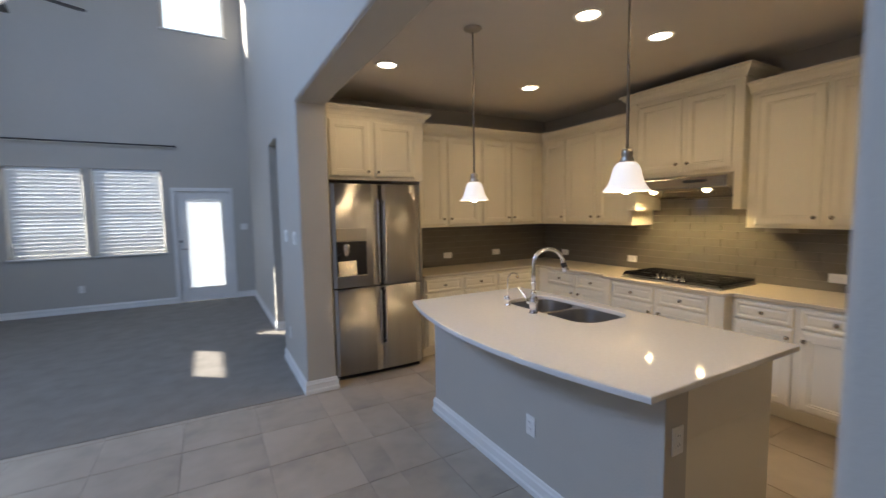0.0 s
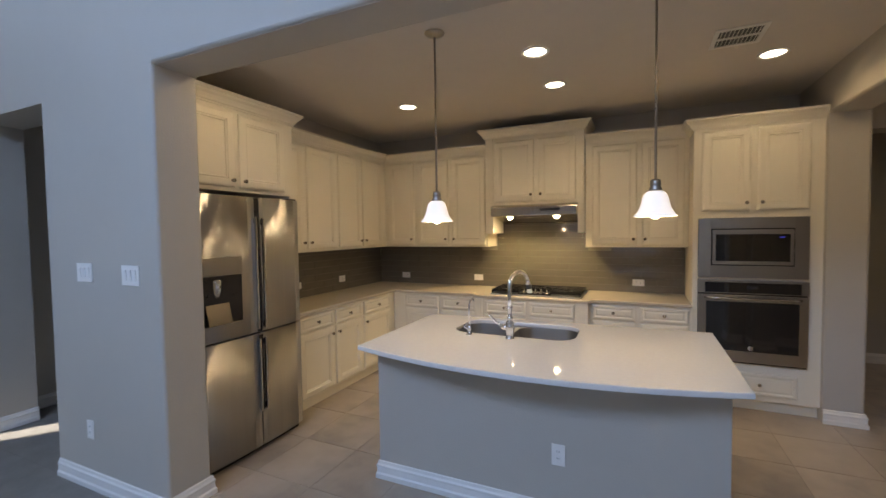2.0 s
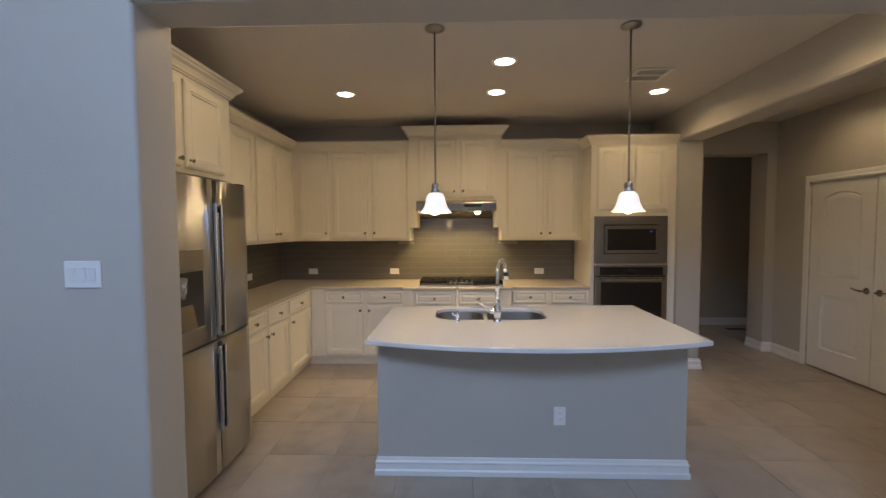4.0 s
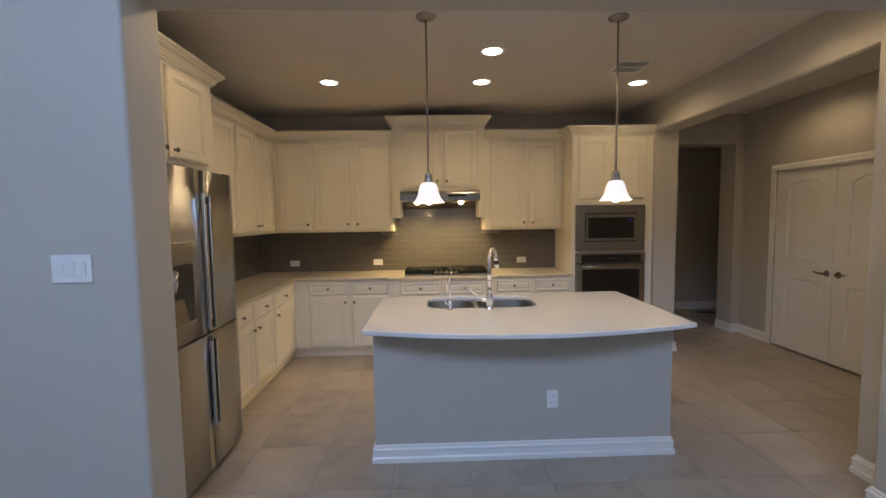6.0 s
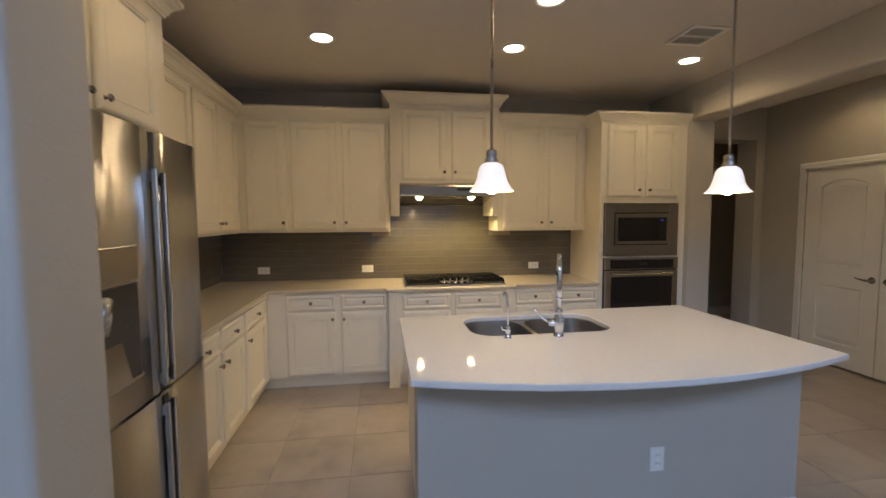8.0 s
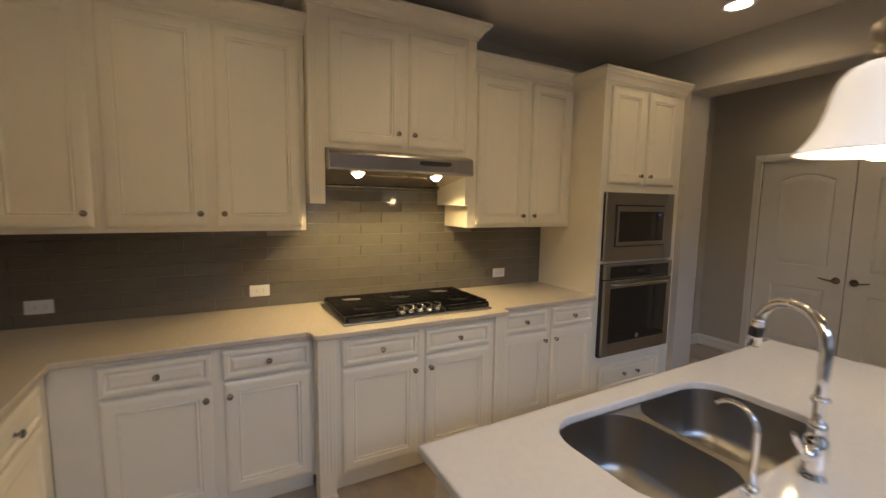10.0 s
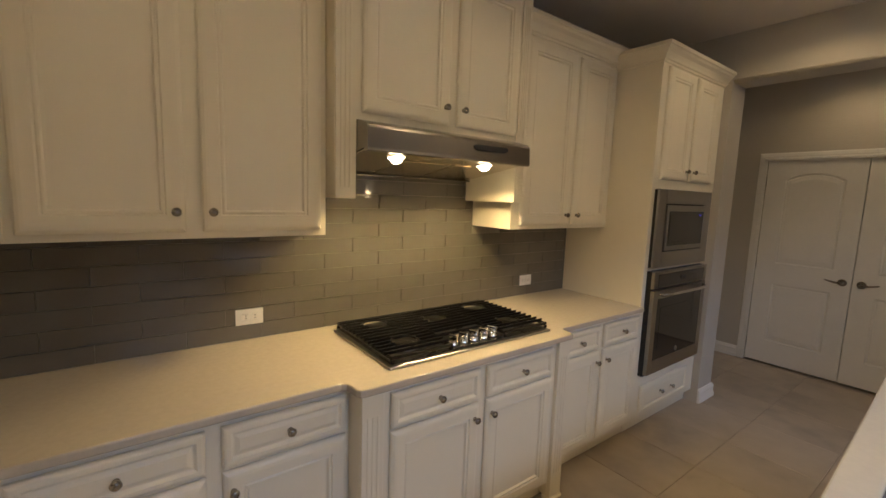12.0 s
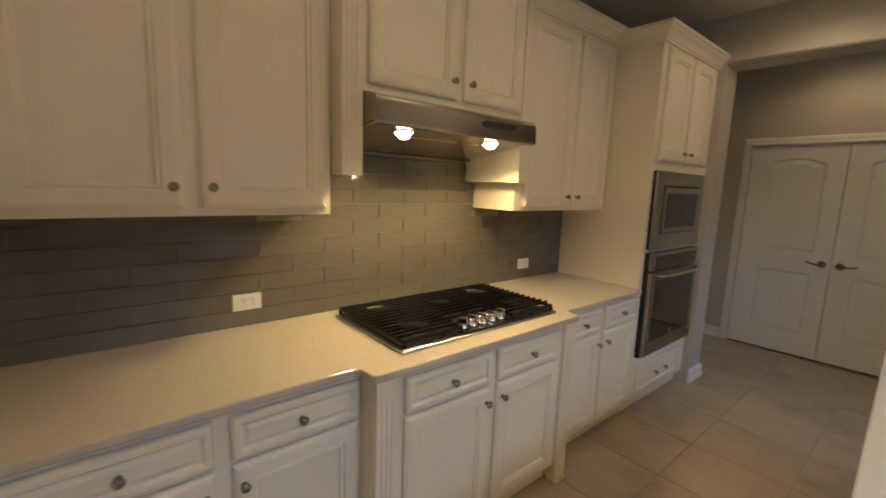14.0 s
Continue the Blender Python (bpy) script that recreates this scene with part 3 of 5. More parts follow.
# island
isl = thing("kitchen_island", pose(1.484, 2.935, 0), "kitchen island with painted grey drywall front and white baseboard", "island")
W = 1.935
part("front_wall", box((0.012, -W + 0.0, 0.001), (0.165, 0.0, 0.883), 0.006, 2), PAINT, isl, "grey-beige painted drywall")
bm = box((0.166, -W + 0.02, 0.10), (0.90, -0.015, 0.62), 0.002, 1)
for lo, hi in (((0.166, -W + 0.02, 0.6205), (0.90, -W + 0.04, 0.883)), ((0.166, -0.035, 0.6205), (0.90, -0.015, 0.883)), ((0.88, -W + 0.04, 0.6205), (0.90, -0.035, 0.883))):
    box(lo, hi, 0, 1, bm)
part("body", bm, CAB, isl, "cream-painted cabinet side")
part("toe_kick", box((0.166, -W + 0.03, 0.001), (0.84, -0.03, 0.10)), CAB, isl)
part("baseboard", sweep([(0.165, 0.0, 0.002), (0.012, 0.0, 0.002), (0.012, -W, 0.002), (0.165, -W, 0.002)][::-1], [(-o, h) for o, h in BASE][::-1]), TRIM, isl, "white moulded baseboard")
for k in range(4):
    x0 = -W + 0.03 + k * 0.475
    t = panel(x0, x0 + 0.455, 0.125, 0.86, 0, DOOR_STEPS)
    r = bmesh.new()
    join(r, t, pose(0.90, 0, 0, 0, 0, 90))
    ob = part("door", r, CAB, isl)


def bowed(y0, y1, x, bow, n=28):
    """The front edge of the island's top, bowing out by bow, from y1 down to y0."""
    return [(x - bow * (1 - (2 * i / n - 1) ** 2), y1 + (y0 - y1) * i / n) for i in range(n + 1)]


def rrect(x0, x1, y0, y1, r, n=6):
    out = []
    for cx, cy, a in ((x1 - r, y1 - r, 0), (x0 + r, y1 - r, 90), (x0 + r, y0 + r, 180), (x1 - r, y0 + r, 270)):
        out += [(cx + r * math.cos(radians(a + 90 * i / n)), cy + r * math.sin(radians(a + 90 * i / n))) for i in range(n + 1)]
    return out


SX0, SX1, SY0, SY1 = 1.893, 2.330, 1.762, 2.588
top = [(x, y) for x, y in bowed(0.950, 2.972, 1.332, 0.165)] + [(2.466, 0.945), (2.398, 2.972)]
piece("island_worktop", slab(top, 0.884, 0.914, [rrect(SX0, SX1, SY0, SY1, 0.13)], 0.006), QUARTZ, label="white quartz island worktop with a bowed front edge", category="worktop")

# double-bowl sink under the worktop
sk = thing("kitchen_sink", pose(0, 0, 0.884), "stainless steel undermount double-bowl sink", "sink")


def bowl(x0, x1, y0, y1, depth, r):
    bm = bmesh.new()
    rings = []
    for inset, z, rr in ((0.0, -0.001, r), (0.004, -0.02, r), (0.010, -depth + 0.04, r), (0.02, -depth + 0.015, r), (0.05, -depth, r * 0.8), (0.12, -depth - 0.004, r * 0.4)):
        rings.append([bm.verts.new((*p, z)) for p in rrect(x0 + inset, x1 - inset, y0 + inset, y1 - inset, max(0.02, rr - inset))])
    k = len(rings[0])
    for a, b in zip(rings, rings[1:]):
        for i in range(k):
            f = bm.faces.new([a[i], a[(i + 1) % k], b[(i + 1) % k], b[i]])
            f.smooth = True
    bm.faces.new(rings[-1])
    return bm


for y0, y1 in ((SY0 - 0.008, 2.195), (2.225, SY1 + 0.008)):
    b = part("bowl", bowl(SX0 - 0.008, SX1 + 0.008, y0, y1, 0.20, 0.12), SINK, sk)
    part("drain", lathe([(0, 0.002), (0.018, 0.002), (0.022, 0.006), (0.042, 0.006), (0.045, 0.0), (0, 0.0)], 20, None, pose(2.10, (y0 + y1) / 2, -0.203)), CHROME, b)
rim = slab(rrect(SX0 - 0.03, SX1 + 0.03, SY0 - 0.03, SY1 + 0.03, 0.14), -0.006, -0.0015, [rrect(SX0 - 0.008, SX1 + 0.008, SY0 - 0.008, 2.195, 0.12), rrect(SX0 - 0.008, SX1 + 0.008, 2.225, SY1 + 0.008, 0.12)])
part("rim", rim, SINK, sk)

# faucet: high arc with a pull-down head and a side lever
fa = thing("kitchen_faucet", pose(1.825, 2.145, 0.914), "chrome high-arc kitchen faucet with pull-down head", "faucet")
part("base", lathe([(0, 0), (0.030, 0), (0.030, 0.006), (0.026, 0.012), (0.023, 0.03), (0.027, 0.05), (0.029, 0.075), (0.025, 0.105), (0.018, 0.118), (0.020, 0.128), (0.020, 0.14), (0.014, 0.15), (0, 0.15)], 24), CHROME, fa)
arc = [(0, 0, 0.14), (0, 0, 0.26)] + [(0.093 * (1 - math.cos(radians(a))), -0.038 * (1 - math.cos(radians(a))), 0.334 + 0.090 * math.sin(radians(a))) for a in range(0, 166, 11)]
part("spout", tube(arc, 0.0135, 14), CHROME, fa)
e = Vector(arc[-1])
dn = Vector((0.20, -0.14, -0.97)).normalized()
hd_ = part("spray_head", tube([e, e + dn * 0.010, e + dn * 0.016, e + dn * 0.050, e + dn * 0.080, e + dn * 0.086], [0.0145, 0.0165, 0.0165, 0.0175, 0.0200, 0.018], 16), CHROME, fa)
part("button", tube([e + dn * 0.024, e + dn * 0.027, e + dn * 0.052, e + dn * 0.055], [0.0175, 0.0188, 0.0194, 0.0182], 16), RUBBER, hd_, "dark rubber grip band")
part("collar", lathe([(0.014, 0.196), (0.019, 0.198), (0.0205, 0.204), (0.019, 0.210), (0.014, 0.212)], 20), CHROME, fa)
lv = part("valve", tube([(0, 0.015, 0.075), (0, 0.03, 0.075), (0, 0.05, 0.075), (0, 0.06, 0.075)], [0.020, 0.020, 0.018, 0.010], 16), CHROME, fa)
part("lever", tube([(0, 0.05, 0.078), (-0.003, 0.080, 0.095), (-0.006, 0.125, 0.135), (-0.008, 0.145, 0.158)], [0.006, 0.007, 0.008, 0.006], 12), CHROME, lv)
ft = thing("water_filter_tap", pose(1.83, 2.425, 0.914), "slender chrome drinking-water tap", "tap")
part("base", lathe([(0, 0), (0.022, 0), (0.021, 0.006), (0.013, 0.012), (0.012, 0.035), (0.016, 0.042), (0.014, 0.06), (0.008, 0.066), (0, 0.066)], 20), CHROME, ft)
arc = [(0, 0, 0.06), (0, 0, 0.17)] + [(0.05 * (1 - math.cos(radians(a))), 0, 0.185 + 0.05 * math.sin(radians(a))) for a in range(0, 150, 14)]
part("spout", tube(arc, 0.0058, 10), CHROME, ft)
part("lever", tube([(0, 0.008, 0.045), (0, 0.03, 0.047), (0, 0.034, 0.07)], [0.006, 0.006, 0.004], 10), CHROME, ft)

# ---- cooktop ----
ck = thing("gas_cooktop", east(2.862, 0.914), "five-burner stainless gas cooktop with black cast-iron grates", "cooktop")
CW, C0, C1 = 0.962, -0.105, -0.665
part("tray", box((0, C1, 0.001), (CW, C0, 0.014), 0.004, 2), STEEL_H, ck, "brushed steel tray")
part("burner_pan", box((0.02, C1 + 0.02, 0.0145), (CW - 0.02, C0 - 0.02, 0.018), 0.0015, 1), BLACK, ck, "black enamel pan")
part("control_strip", box((0.33, C1 + 0.012, 0.0185), (0.63, C1 + 0.125, 0.022), 0.0015, 1), DARKGLASS, ck, "glossy black control strip")
for x, y, r in ((0.16, -0.24, 0.045), (0.16, -0.50, 0.055), (0.475, -0.29, 0.065), (0.79, -0.24, 0.05), (0.79, -0.50, 0.045)):
    b = part("burner", lathe([(0, 0), (r + 0.012, 0), (r + 0.010, 0.006), (r, 0.010), (r * 0.95, 0.014), (0, 0.014)], 24, None, pose(x, y, 0.0185)), STEEL_H, ck)
    part("burner_cap", lathe([(0, 0.014), (r * 0.8, 0.014), (r * 0.8, 0.020), (r * 0.7, 0.023), (0, 0.024)], 24, None, pose(x, y, 0.0185)), IRON, b)
for x0, x1, y0, wells in ((0.015, 0.322, C1 + 0.02, ((0.16, -0.24), (0.16, -0.515))), (0.328, 0.634, C1 + 0.15, ((0.475, -0.29),)), (0.640, 0.947, C1 + 0.02, ((0.79, -0.24), (0.79, -0.515)))):
    bm = bmesh.new()
    y1 = C0 - 0.015
    for y in (y0, y1):
        box((x0, y - 0.005, 0.034), (x1, y + 0.005, 0.050), 0.003, 1, bm)
    for x in (x0 + 0.006, x1 - 0.006):
        box((x - 0.005, y0, 0.032), (x + 0.005, y1, 0.048), 0.003, 1, bm)
        for y in (y0, y1):
            box((x - 0.007, y - 0.007, 0.018), (x + 0.007, y + 0.007, 0.034), 0.002, 1, bm)
    k = int((y1 - y0) / 0.037)
    for i in range(1, k):
        y = y0 + (y1 - y0) * i / k
        cut = [c for c in wells if abs(c[1] - y) < 0.050]
        gap = math.sqrt(0.062 ** 2 - (cut[0][1] - y) ** 2) if cut else 0
        for a, b in ([(x0 - 0.007, cut[0][0] - gap), (cut[0][0] + gap, x1 + 0.007)] if cut else [(x0 - 0.007, x1 + 0.007)]):
            box((a, y - 0.0035, 0.044), (b, y + 0.0035, 0.058), 0.0015, 1, bm)
    for cx, cy in wells:
        n = 20
        tube([(cx + 0.062 * math.cos(2 * math.pi * i / n), cy + 0.062 * math.sin(2 * math.pi * i / n), 0.050) for i in range(n + 1)], 0.005, 6, bm)
    part("grate", bm, IRON, ck, "black cast-iron grate")
for i in range(5):
    x = 0.360 + 0.060 * i
    kb = part("control_knob", lathe([(0, 0.020), (0.014, 0.020), (0.021, 0.016), (0.022, 0.004), (0.025, 0), (0, 0)], 18, None, pose(x, C1 + 0.062, 0.0225)), POLISHED, ck, "polished metal control knob")
    bm = bmesh.new()
    join(bm, box((-0.0055, -0.023, 0.0), (0.0055, 0.023, 0.030), 0.003, 2), pose(x, C1 + 0.062, 0.041, 0, 0, 24))
    part("grip", bm, POLISHED, kb)

# ---- range hood ----
hd = thing("range_hood", east(2.893), "slim under-cabinet stainless range hood, lamps lit", "range hood")
HW, HB = 0.921, -(EX - 3.745)
bm = bmesh.new()
prof = [(-0.004, 1.893), (HB + 0.095, 1.893), (HB + 0.060, 1.884), (HB + 0.022, 1.874), (HB + 0.010, 1.866), (HB + 0.005, 1.855), (HB, 1.778), (HB + 0.003, 1.768),
        (HB + 0.010, 1.764), (HB + 0.030, 1.764), (HB + 0.034, 1.778), (-0.05, 1.704), (-0.004, 1.690)]
ends = [[bm.verts.new((x, y, z)) for y, z in prof] for x in (0.0, HW)]
for i in range(len(prof)):
    j = (i + 1) % len(prof)
    bm.faces.new([ends[0][i], ends[0][j], ends[1][j], ends[1][i]])
bm.faces.new(ends[0]), bm.faces.new(ends[1][::-1])
part("body", bm, HOODSTEEL, hd)
UND = math.degrees(math.atan2(0.070, -0.055 - HB - 0.040))


def under(x0, x1, y0, y1, z0, z1, bev=0.002):
    """A plate lying on the sloping underside of the hood; y from its front edge, z down from its face."""
    t = bmesh.new()
    return join(t, box((x0, y0, -z1), (x1, y1, -z0), bev, 1), pose(0, HB + 0.038, 1.7765, -UND, 0, 0))


# underside and filters carry that reflected glow in their steel colour
part("underside", under(0.006, HW - 0.006, 0.0, 0.425, 0.0005, 0.005), HOODUNDER_LIT, hd, "polished steel underside, coloured pale and warm as if lit")
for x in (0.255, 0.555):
    part("grease_filter", under(x, x + 0.11 if x > 0.5 else x + 0.27, 0.12, 0.40, 0.0055, 0.0095), HOODUNDER_LIT, hd, "steel grease filter, coloured pale and warm as if lit")
part("drip_edge", tube([(0.004, -0.046, 1.692), (HW - 0.004, -0.046, 1.692)], 0.005, 8), HOODSTEEL, hd)
bm = bmesh.new()
sw = [(0.0, 0.010), (0.012, 0.015), (0.20, 0.015), (0.212, 0.010), (0.212, -0.002), (0.19, -0.011), (0.022, -0.011), (0.0, -0.002)]
low, high = [bm.verts.new((0.545 + a, HB - 0.0035, 1.826 + b)) for a, b in sw], [bm.verts.new((0.545 + a, HB + 0.004, 1.826 + b)) for a, b in sw]
for i in range(8):
    bm.faces.new([low[i], low[(i + 1) % 8], high[(i + 1) % 8], high[i]])
bm.faces.new(low), bm.faces.new(high[::-1])
sp = part("switch_panel", bm, RUBBER, hd, "black switch slot")
for i in range(2):
    part("rocker", box((0.590 + 0.07 * i, HB - 0.0065, 1.820), (0.640 + 0.07 * i, HB - 0.0036, 1.834), 0.001, 1), RUBBER, sp)
for x in (0.19, 0.705):
    m = pose(0, HB + 0.038, 1.7765, -UND, 0, 0) @ pose(x, 0.072, -0.0052)
    part("lamp_ring", lathe([(0.0375, 0.0), (0.047, 0.0), (0.047, -0.003), (0.043, -0.006), (0.0375, -0.004), (0.0375, 0.0)], 24, None, m), POLISHED, hd)
    lp = part("lamp", lathe([(0, -0.029), (0.016, -0.027), (0.024, -0.020), (0.026, -0.010), (0.036, -0.006), (0.037, -0.001), (0, -0.001)], 24, None, m), HOODBULB, hd, "lit halogen lamp")
    data = bpy.data.lights.new("hood_spot", "SPOT")
    data.energy, data.color, data.spot_size, data.spot_blend, data.shadow_soft_size = 6.3, (1.0, 0.72, 0.34), radians(150), 0.7, 0.03
    c = m @ Vector((0, 0, -0.050))
    lamp("hood_spot", data, lp, look(c, c + Vector((0, 0.05, -1.7))))

# ---- microwave and wall oven ----
mw = thing("microwave", east(0.905), "built-in stainless microwave with a trim frame", "microwave")
y = -(EX - 3.6235)
MWW, z0, z1 = 0.785, 1.172, 1.692
part("housing", box((0.002, y - 0.0195, z0 + 0.002), (MWW - 0.002, y - 0.0005, z1 - 0.002)), BLACK, mw, "black housing")
y -= 0.020
fr = bmesh.new()
for lo, hi in (((0, y - 0.016, z0), (0.098, y, z1)), ((MWW - 0.093, y - 0.016, z0), (MWW, y, z1)), ((0.098, y - 0.016, z1 - 0.093), (MWW - 0.093, y, z1)), ((0.098, y - 0.016, z0), (MWW - 0.093, y, z0 + 0.104))):
    box(lo, hi, 0.0015, 1, fr)
part("trim_frame", fr, STEEL_H, mw, "brushed steel trim frame")
part("recess", box((0.098, y - 0.004, z0 + 0.104), (MWW - 0.093, y - 0.001, z1 - 0.093)), BLACK, mw)
dr = bmesh.new()
X0, X1, Z0, Z1 = 0.108, MWW - 0.103, z0 + 0.114, z1 - 0.103
for lo, hi in (((X0, y - 0.026, Z0), (X0 + 0.024, y - 0.005, Z1)), ((X1 - 0.024, y - 0.026, Z0), (X1, y - 0.005, Z1)), ((X0 + 0.024, y - 0.026, Z1 - 0.04), (X1 - 0.024, y - 0.005, Z1)), ((X0 + 0.024, y - 0.026, Z0), (X1 - 0.024, y - 0.005, Z0 + 0.03))):
    box(lo, hi, 0.0015, 1, dr)
d = part("door", dr, STEEL_H, mw)
part("glass", box((X0 + 0.024, y - 0.022, Z0 + 0.03), (X1 - 0.024, y - 0.006, Z1 - 0.04)), DARKGLASS, d, "dark glass")
part("window", box((X0 + 0.05, y - 0.0235, Z0 + 0.055), (X1 - 0.16, y - 0.0222, Z1 - 0.065), 0.001, 1), DARKGLASS, d)
part("clock_display", box((X1 - 0.095, y - 0.0235, Z1 - 0.072), (X1 - 0.062, y - 0.0222, Z1 - 0.060)), CLOCK, d, "small blue clock display")
ov = thing("wall_oven", east(0.905), "built-in stainless wall oven with dark glass door", "oven")
part("housing", box((0.002, y - 0.0125, 0.425), (MWW - 0.002, y + 0.0195, 1.150)), BLACK, ov, "black housing")
part("control_panel", box((0.0, y - 0.036, 1.035), (MWW, y - 0.013, 1.150), 0.003, 2), STEEL_H, ov)
part("control_glass", box((0.052, y - 0.039, 1.042), (MWW - 0.052, y - 0.0365, 1.132), 0.001, 1), DARKGLASS, ov, "black glass control panel")
part("display", box((0.36, y - 0.0405, 1.080), (0.44, y - 0.0392, 1.104)), RUBBER, ov)
bm = bmesh.new()
for lo, hi in (((0.004, y - 0.040, 0.44), (0.062, y - 0.013, 1.022)), ((MWW - 0.062, y - 0.040, 0.44), (MWW - 0.004, y - 0.013, 1.022)), ((0.062, y - 0.040, 0.965), (MWW - 0.062, y - 0.013, 1.022)), ((0.062, y - 0.040, 0.44), (MWW - 0.062, y - 0.013, 0.535))):
    box(lo, hi, 0.002, 1, bm)
od = part("door", bm, STEEL_H, ov)
part("glass", box((0.062, y - 0.037, 0.535), (MWW - 0.062, y - 0.014, 0.965)), DARKGLASS, od, "dark reflective oven glass")
part("inner_window", box((0.115, y - 0.0382, 0.60), (MWW - 0.115, y - 0.0372, 0.90), 0.0004, 1), DARKGLASS, od)
part("badge", lathe([(0, 0.003), (0.017, 0.003), (0.020, 0.0)], 20, None, pose(MWW / 2, y - 0.0385, 0.565, 90, 0, 0)), STEEL, od, "round metal badge")
hb = [(0.05 + (MWW - 0.10) * i / 12, y - 0.040 - 0.045 * min(1, 1.9 * math.sin(math.pi * i / 12) ** 0.5), 0.998) for i in range(13)]
part("handle", tube(hb, 0.0115, 12), POLISHED, od, "bowed steel bar handle")

# ---- refrigerator ----
rf = thing("refrigerator", pose(0.970, 3.912, 0), "stainless steel four-door refrigerator with ice dispenser", "refrigerator")
RW, RH = 0.903, 1.875
part("body", box((0.008, 0.085, 0.03), (RW - 0.008, 0.75, RH - 0.012), 0.004, 1), RUBBER, rf, "dark grey cabinet")
part("plinth", box((0.02, 0.06, 0.001), (RW - 0.02, 0.60, 0.03)), BLACK, rf)


def bulged(x0, x1, z0, z1, bow0, bow1):
    """A door whose face swells outwards; bow0 and bow1 are how far each edge falls back."""
    n = 14
    plan = [(x0, 0.075)]
    for i in range(n + 1):
        s = i / n
        e = min(s, 1 - s) * (x1 - x0)
        rnd = 0.008 * (1 - min(1, e / 0.012)) ** 2
        plan.append((x0 + (x1 - x0) * s, bow0 * (1 - s) ** 2 + bow1 * s ** 2 + rnd))
    plan.append((x1, 0.075))
    bm = bmesh.new()
    low, high = [bm.verts.new((*p, z0)) for p in plan], [bm.verts.new((*p, z1)) for p in plan]
    for i in range(len(plan)):
        j = (i + 1) % len(plan)
        f = bm.faces.new([low[i], low[j], high[j], high[i]])
        f.smooth = 1 < i < n - 1
    bm.faces.new(low[::-1]), bm.faces.new(high)
    return bm


GX, HZ = 0.472, 0.890
ul = part("door", bulged(0.0, GX - 0.022, HZ + 0.006, RH, 0.022, 0.0), STEEL, rf)
ur = part("door", bulged(GX + 0.022, RW, HZ + 0.006, RH, 0.0, 0.022), STEEL, rf)
ll = part("door", bulged(0.0, GX - 0.004, 0.05, HZ - 0.006, 0.022, 0.0), STEEL, rf)
lr = part("door", bulged(GX + 0.004, RW, 0.05, HZ - 0.006, 0.0, 0.022), STEEL, rf)
part("handle_recess", box((GX - 0.0215, 0.012, HZ + 0.004), (GX + 0.0215, 0.074, RH - 0.004)), BLACK, rf)
part("handle_recess", box((GX - 0.018, -0.003, 0.315), (GX + 0.018, 0.004, 0.872), 0.001, 1), BLACK, rf)
for door, x, a, b in ((ul, GX - 0.030, 0.92, 1.735), (ur, GX + 0.030, 0.92, 1.725), (ll, GX - 0.024, 0.315, 0.85), (lr, GX + 0.024, 0.315, 0.85)):
    s = -1 if x < GX else 1
    bm = box((x - 0.0065, -0.026, a), (x + 0.0065, -0.006, b), 0.004, 2)
    for z in (a + 0.03, b - 0.03):
        box((x - 0.006, -0.012, z - 0.02), (x + 0.006, 0.004, z + 0.02), 0.002, 1, bm)
    part("handle", bm, POLISHED, door, "vertical polished steel bar handle")
ds = part("dispenser", box((0.035, -0.001, 1.005), (0.325, 0.02, 1.335), 0.004, 1), BLACK, ul, "black ice and water dispenser")
part("sill", box((0.030, -0.003, 1.00), (0.330, 0.010, 1.012), 0.002, 1), STEEL_H, ds)
part("control_strip", box((0.030, -0.0025, 1.342), (0.330, 0.012, 1.46), 0.003, 1), STEEL_H, ds, "grey touch strip")
part("nozzle", lathe([(0, 0), (0.022, 0), (0.030, 0.05), (0.034, 0.11), (0.02, 0.12), (0, 0.12)], 18, None, pose(0.125, 0.004, 1.195)), POLISHED, ds)
bm = bmesh.new()
join(bm, box((0.042, -0.003, -0.070), (0.218, 0.003, 0.070), 0.002, 1), pose(0, -0.012, 1.085, -12, 0, 0))
part("tray", bm, HOODSTEEL, ds, "sloping steel drip tray")
for x in (0.05, RW - 0.05):
    part("hinge", box((x - 0.04, 0.03, RH - 0.011), (x + 0.04, 0.11, RH + 0.012), 0.004, 1), RUBBER, rf)

# ---- ceiling fixtures ----


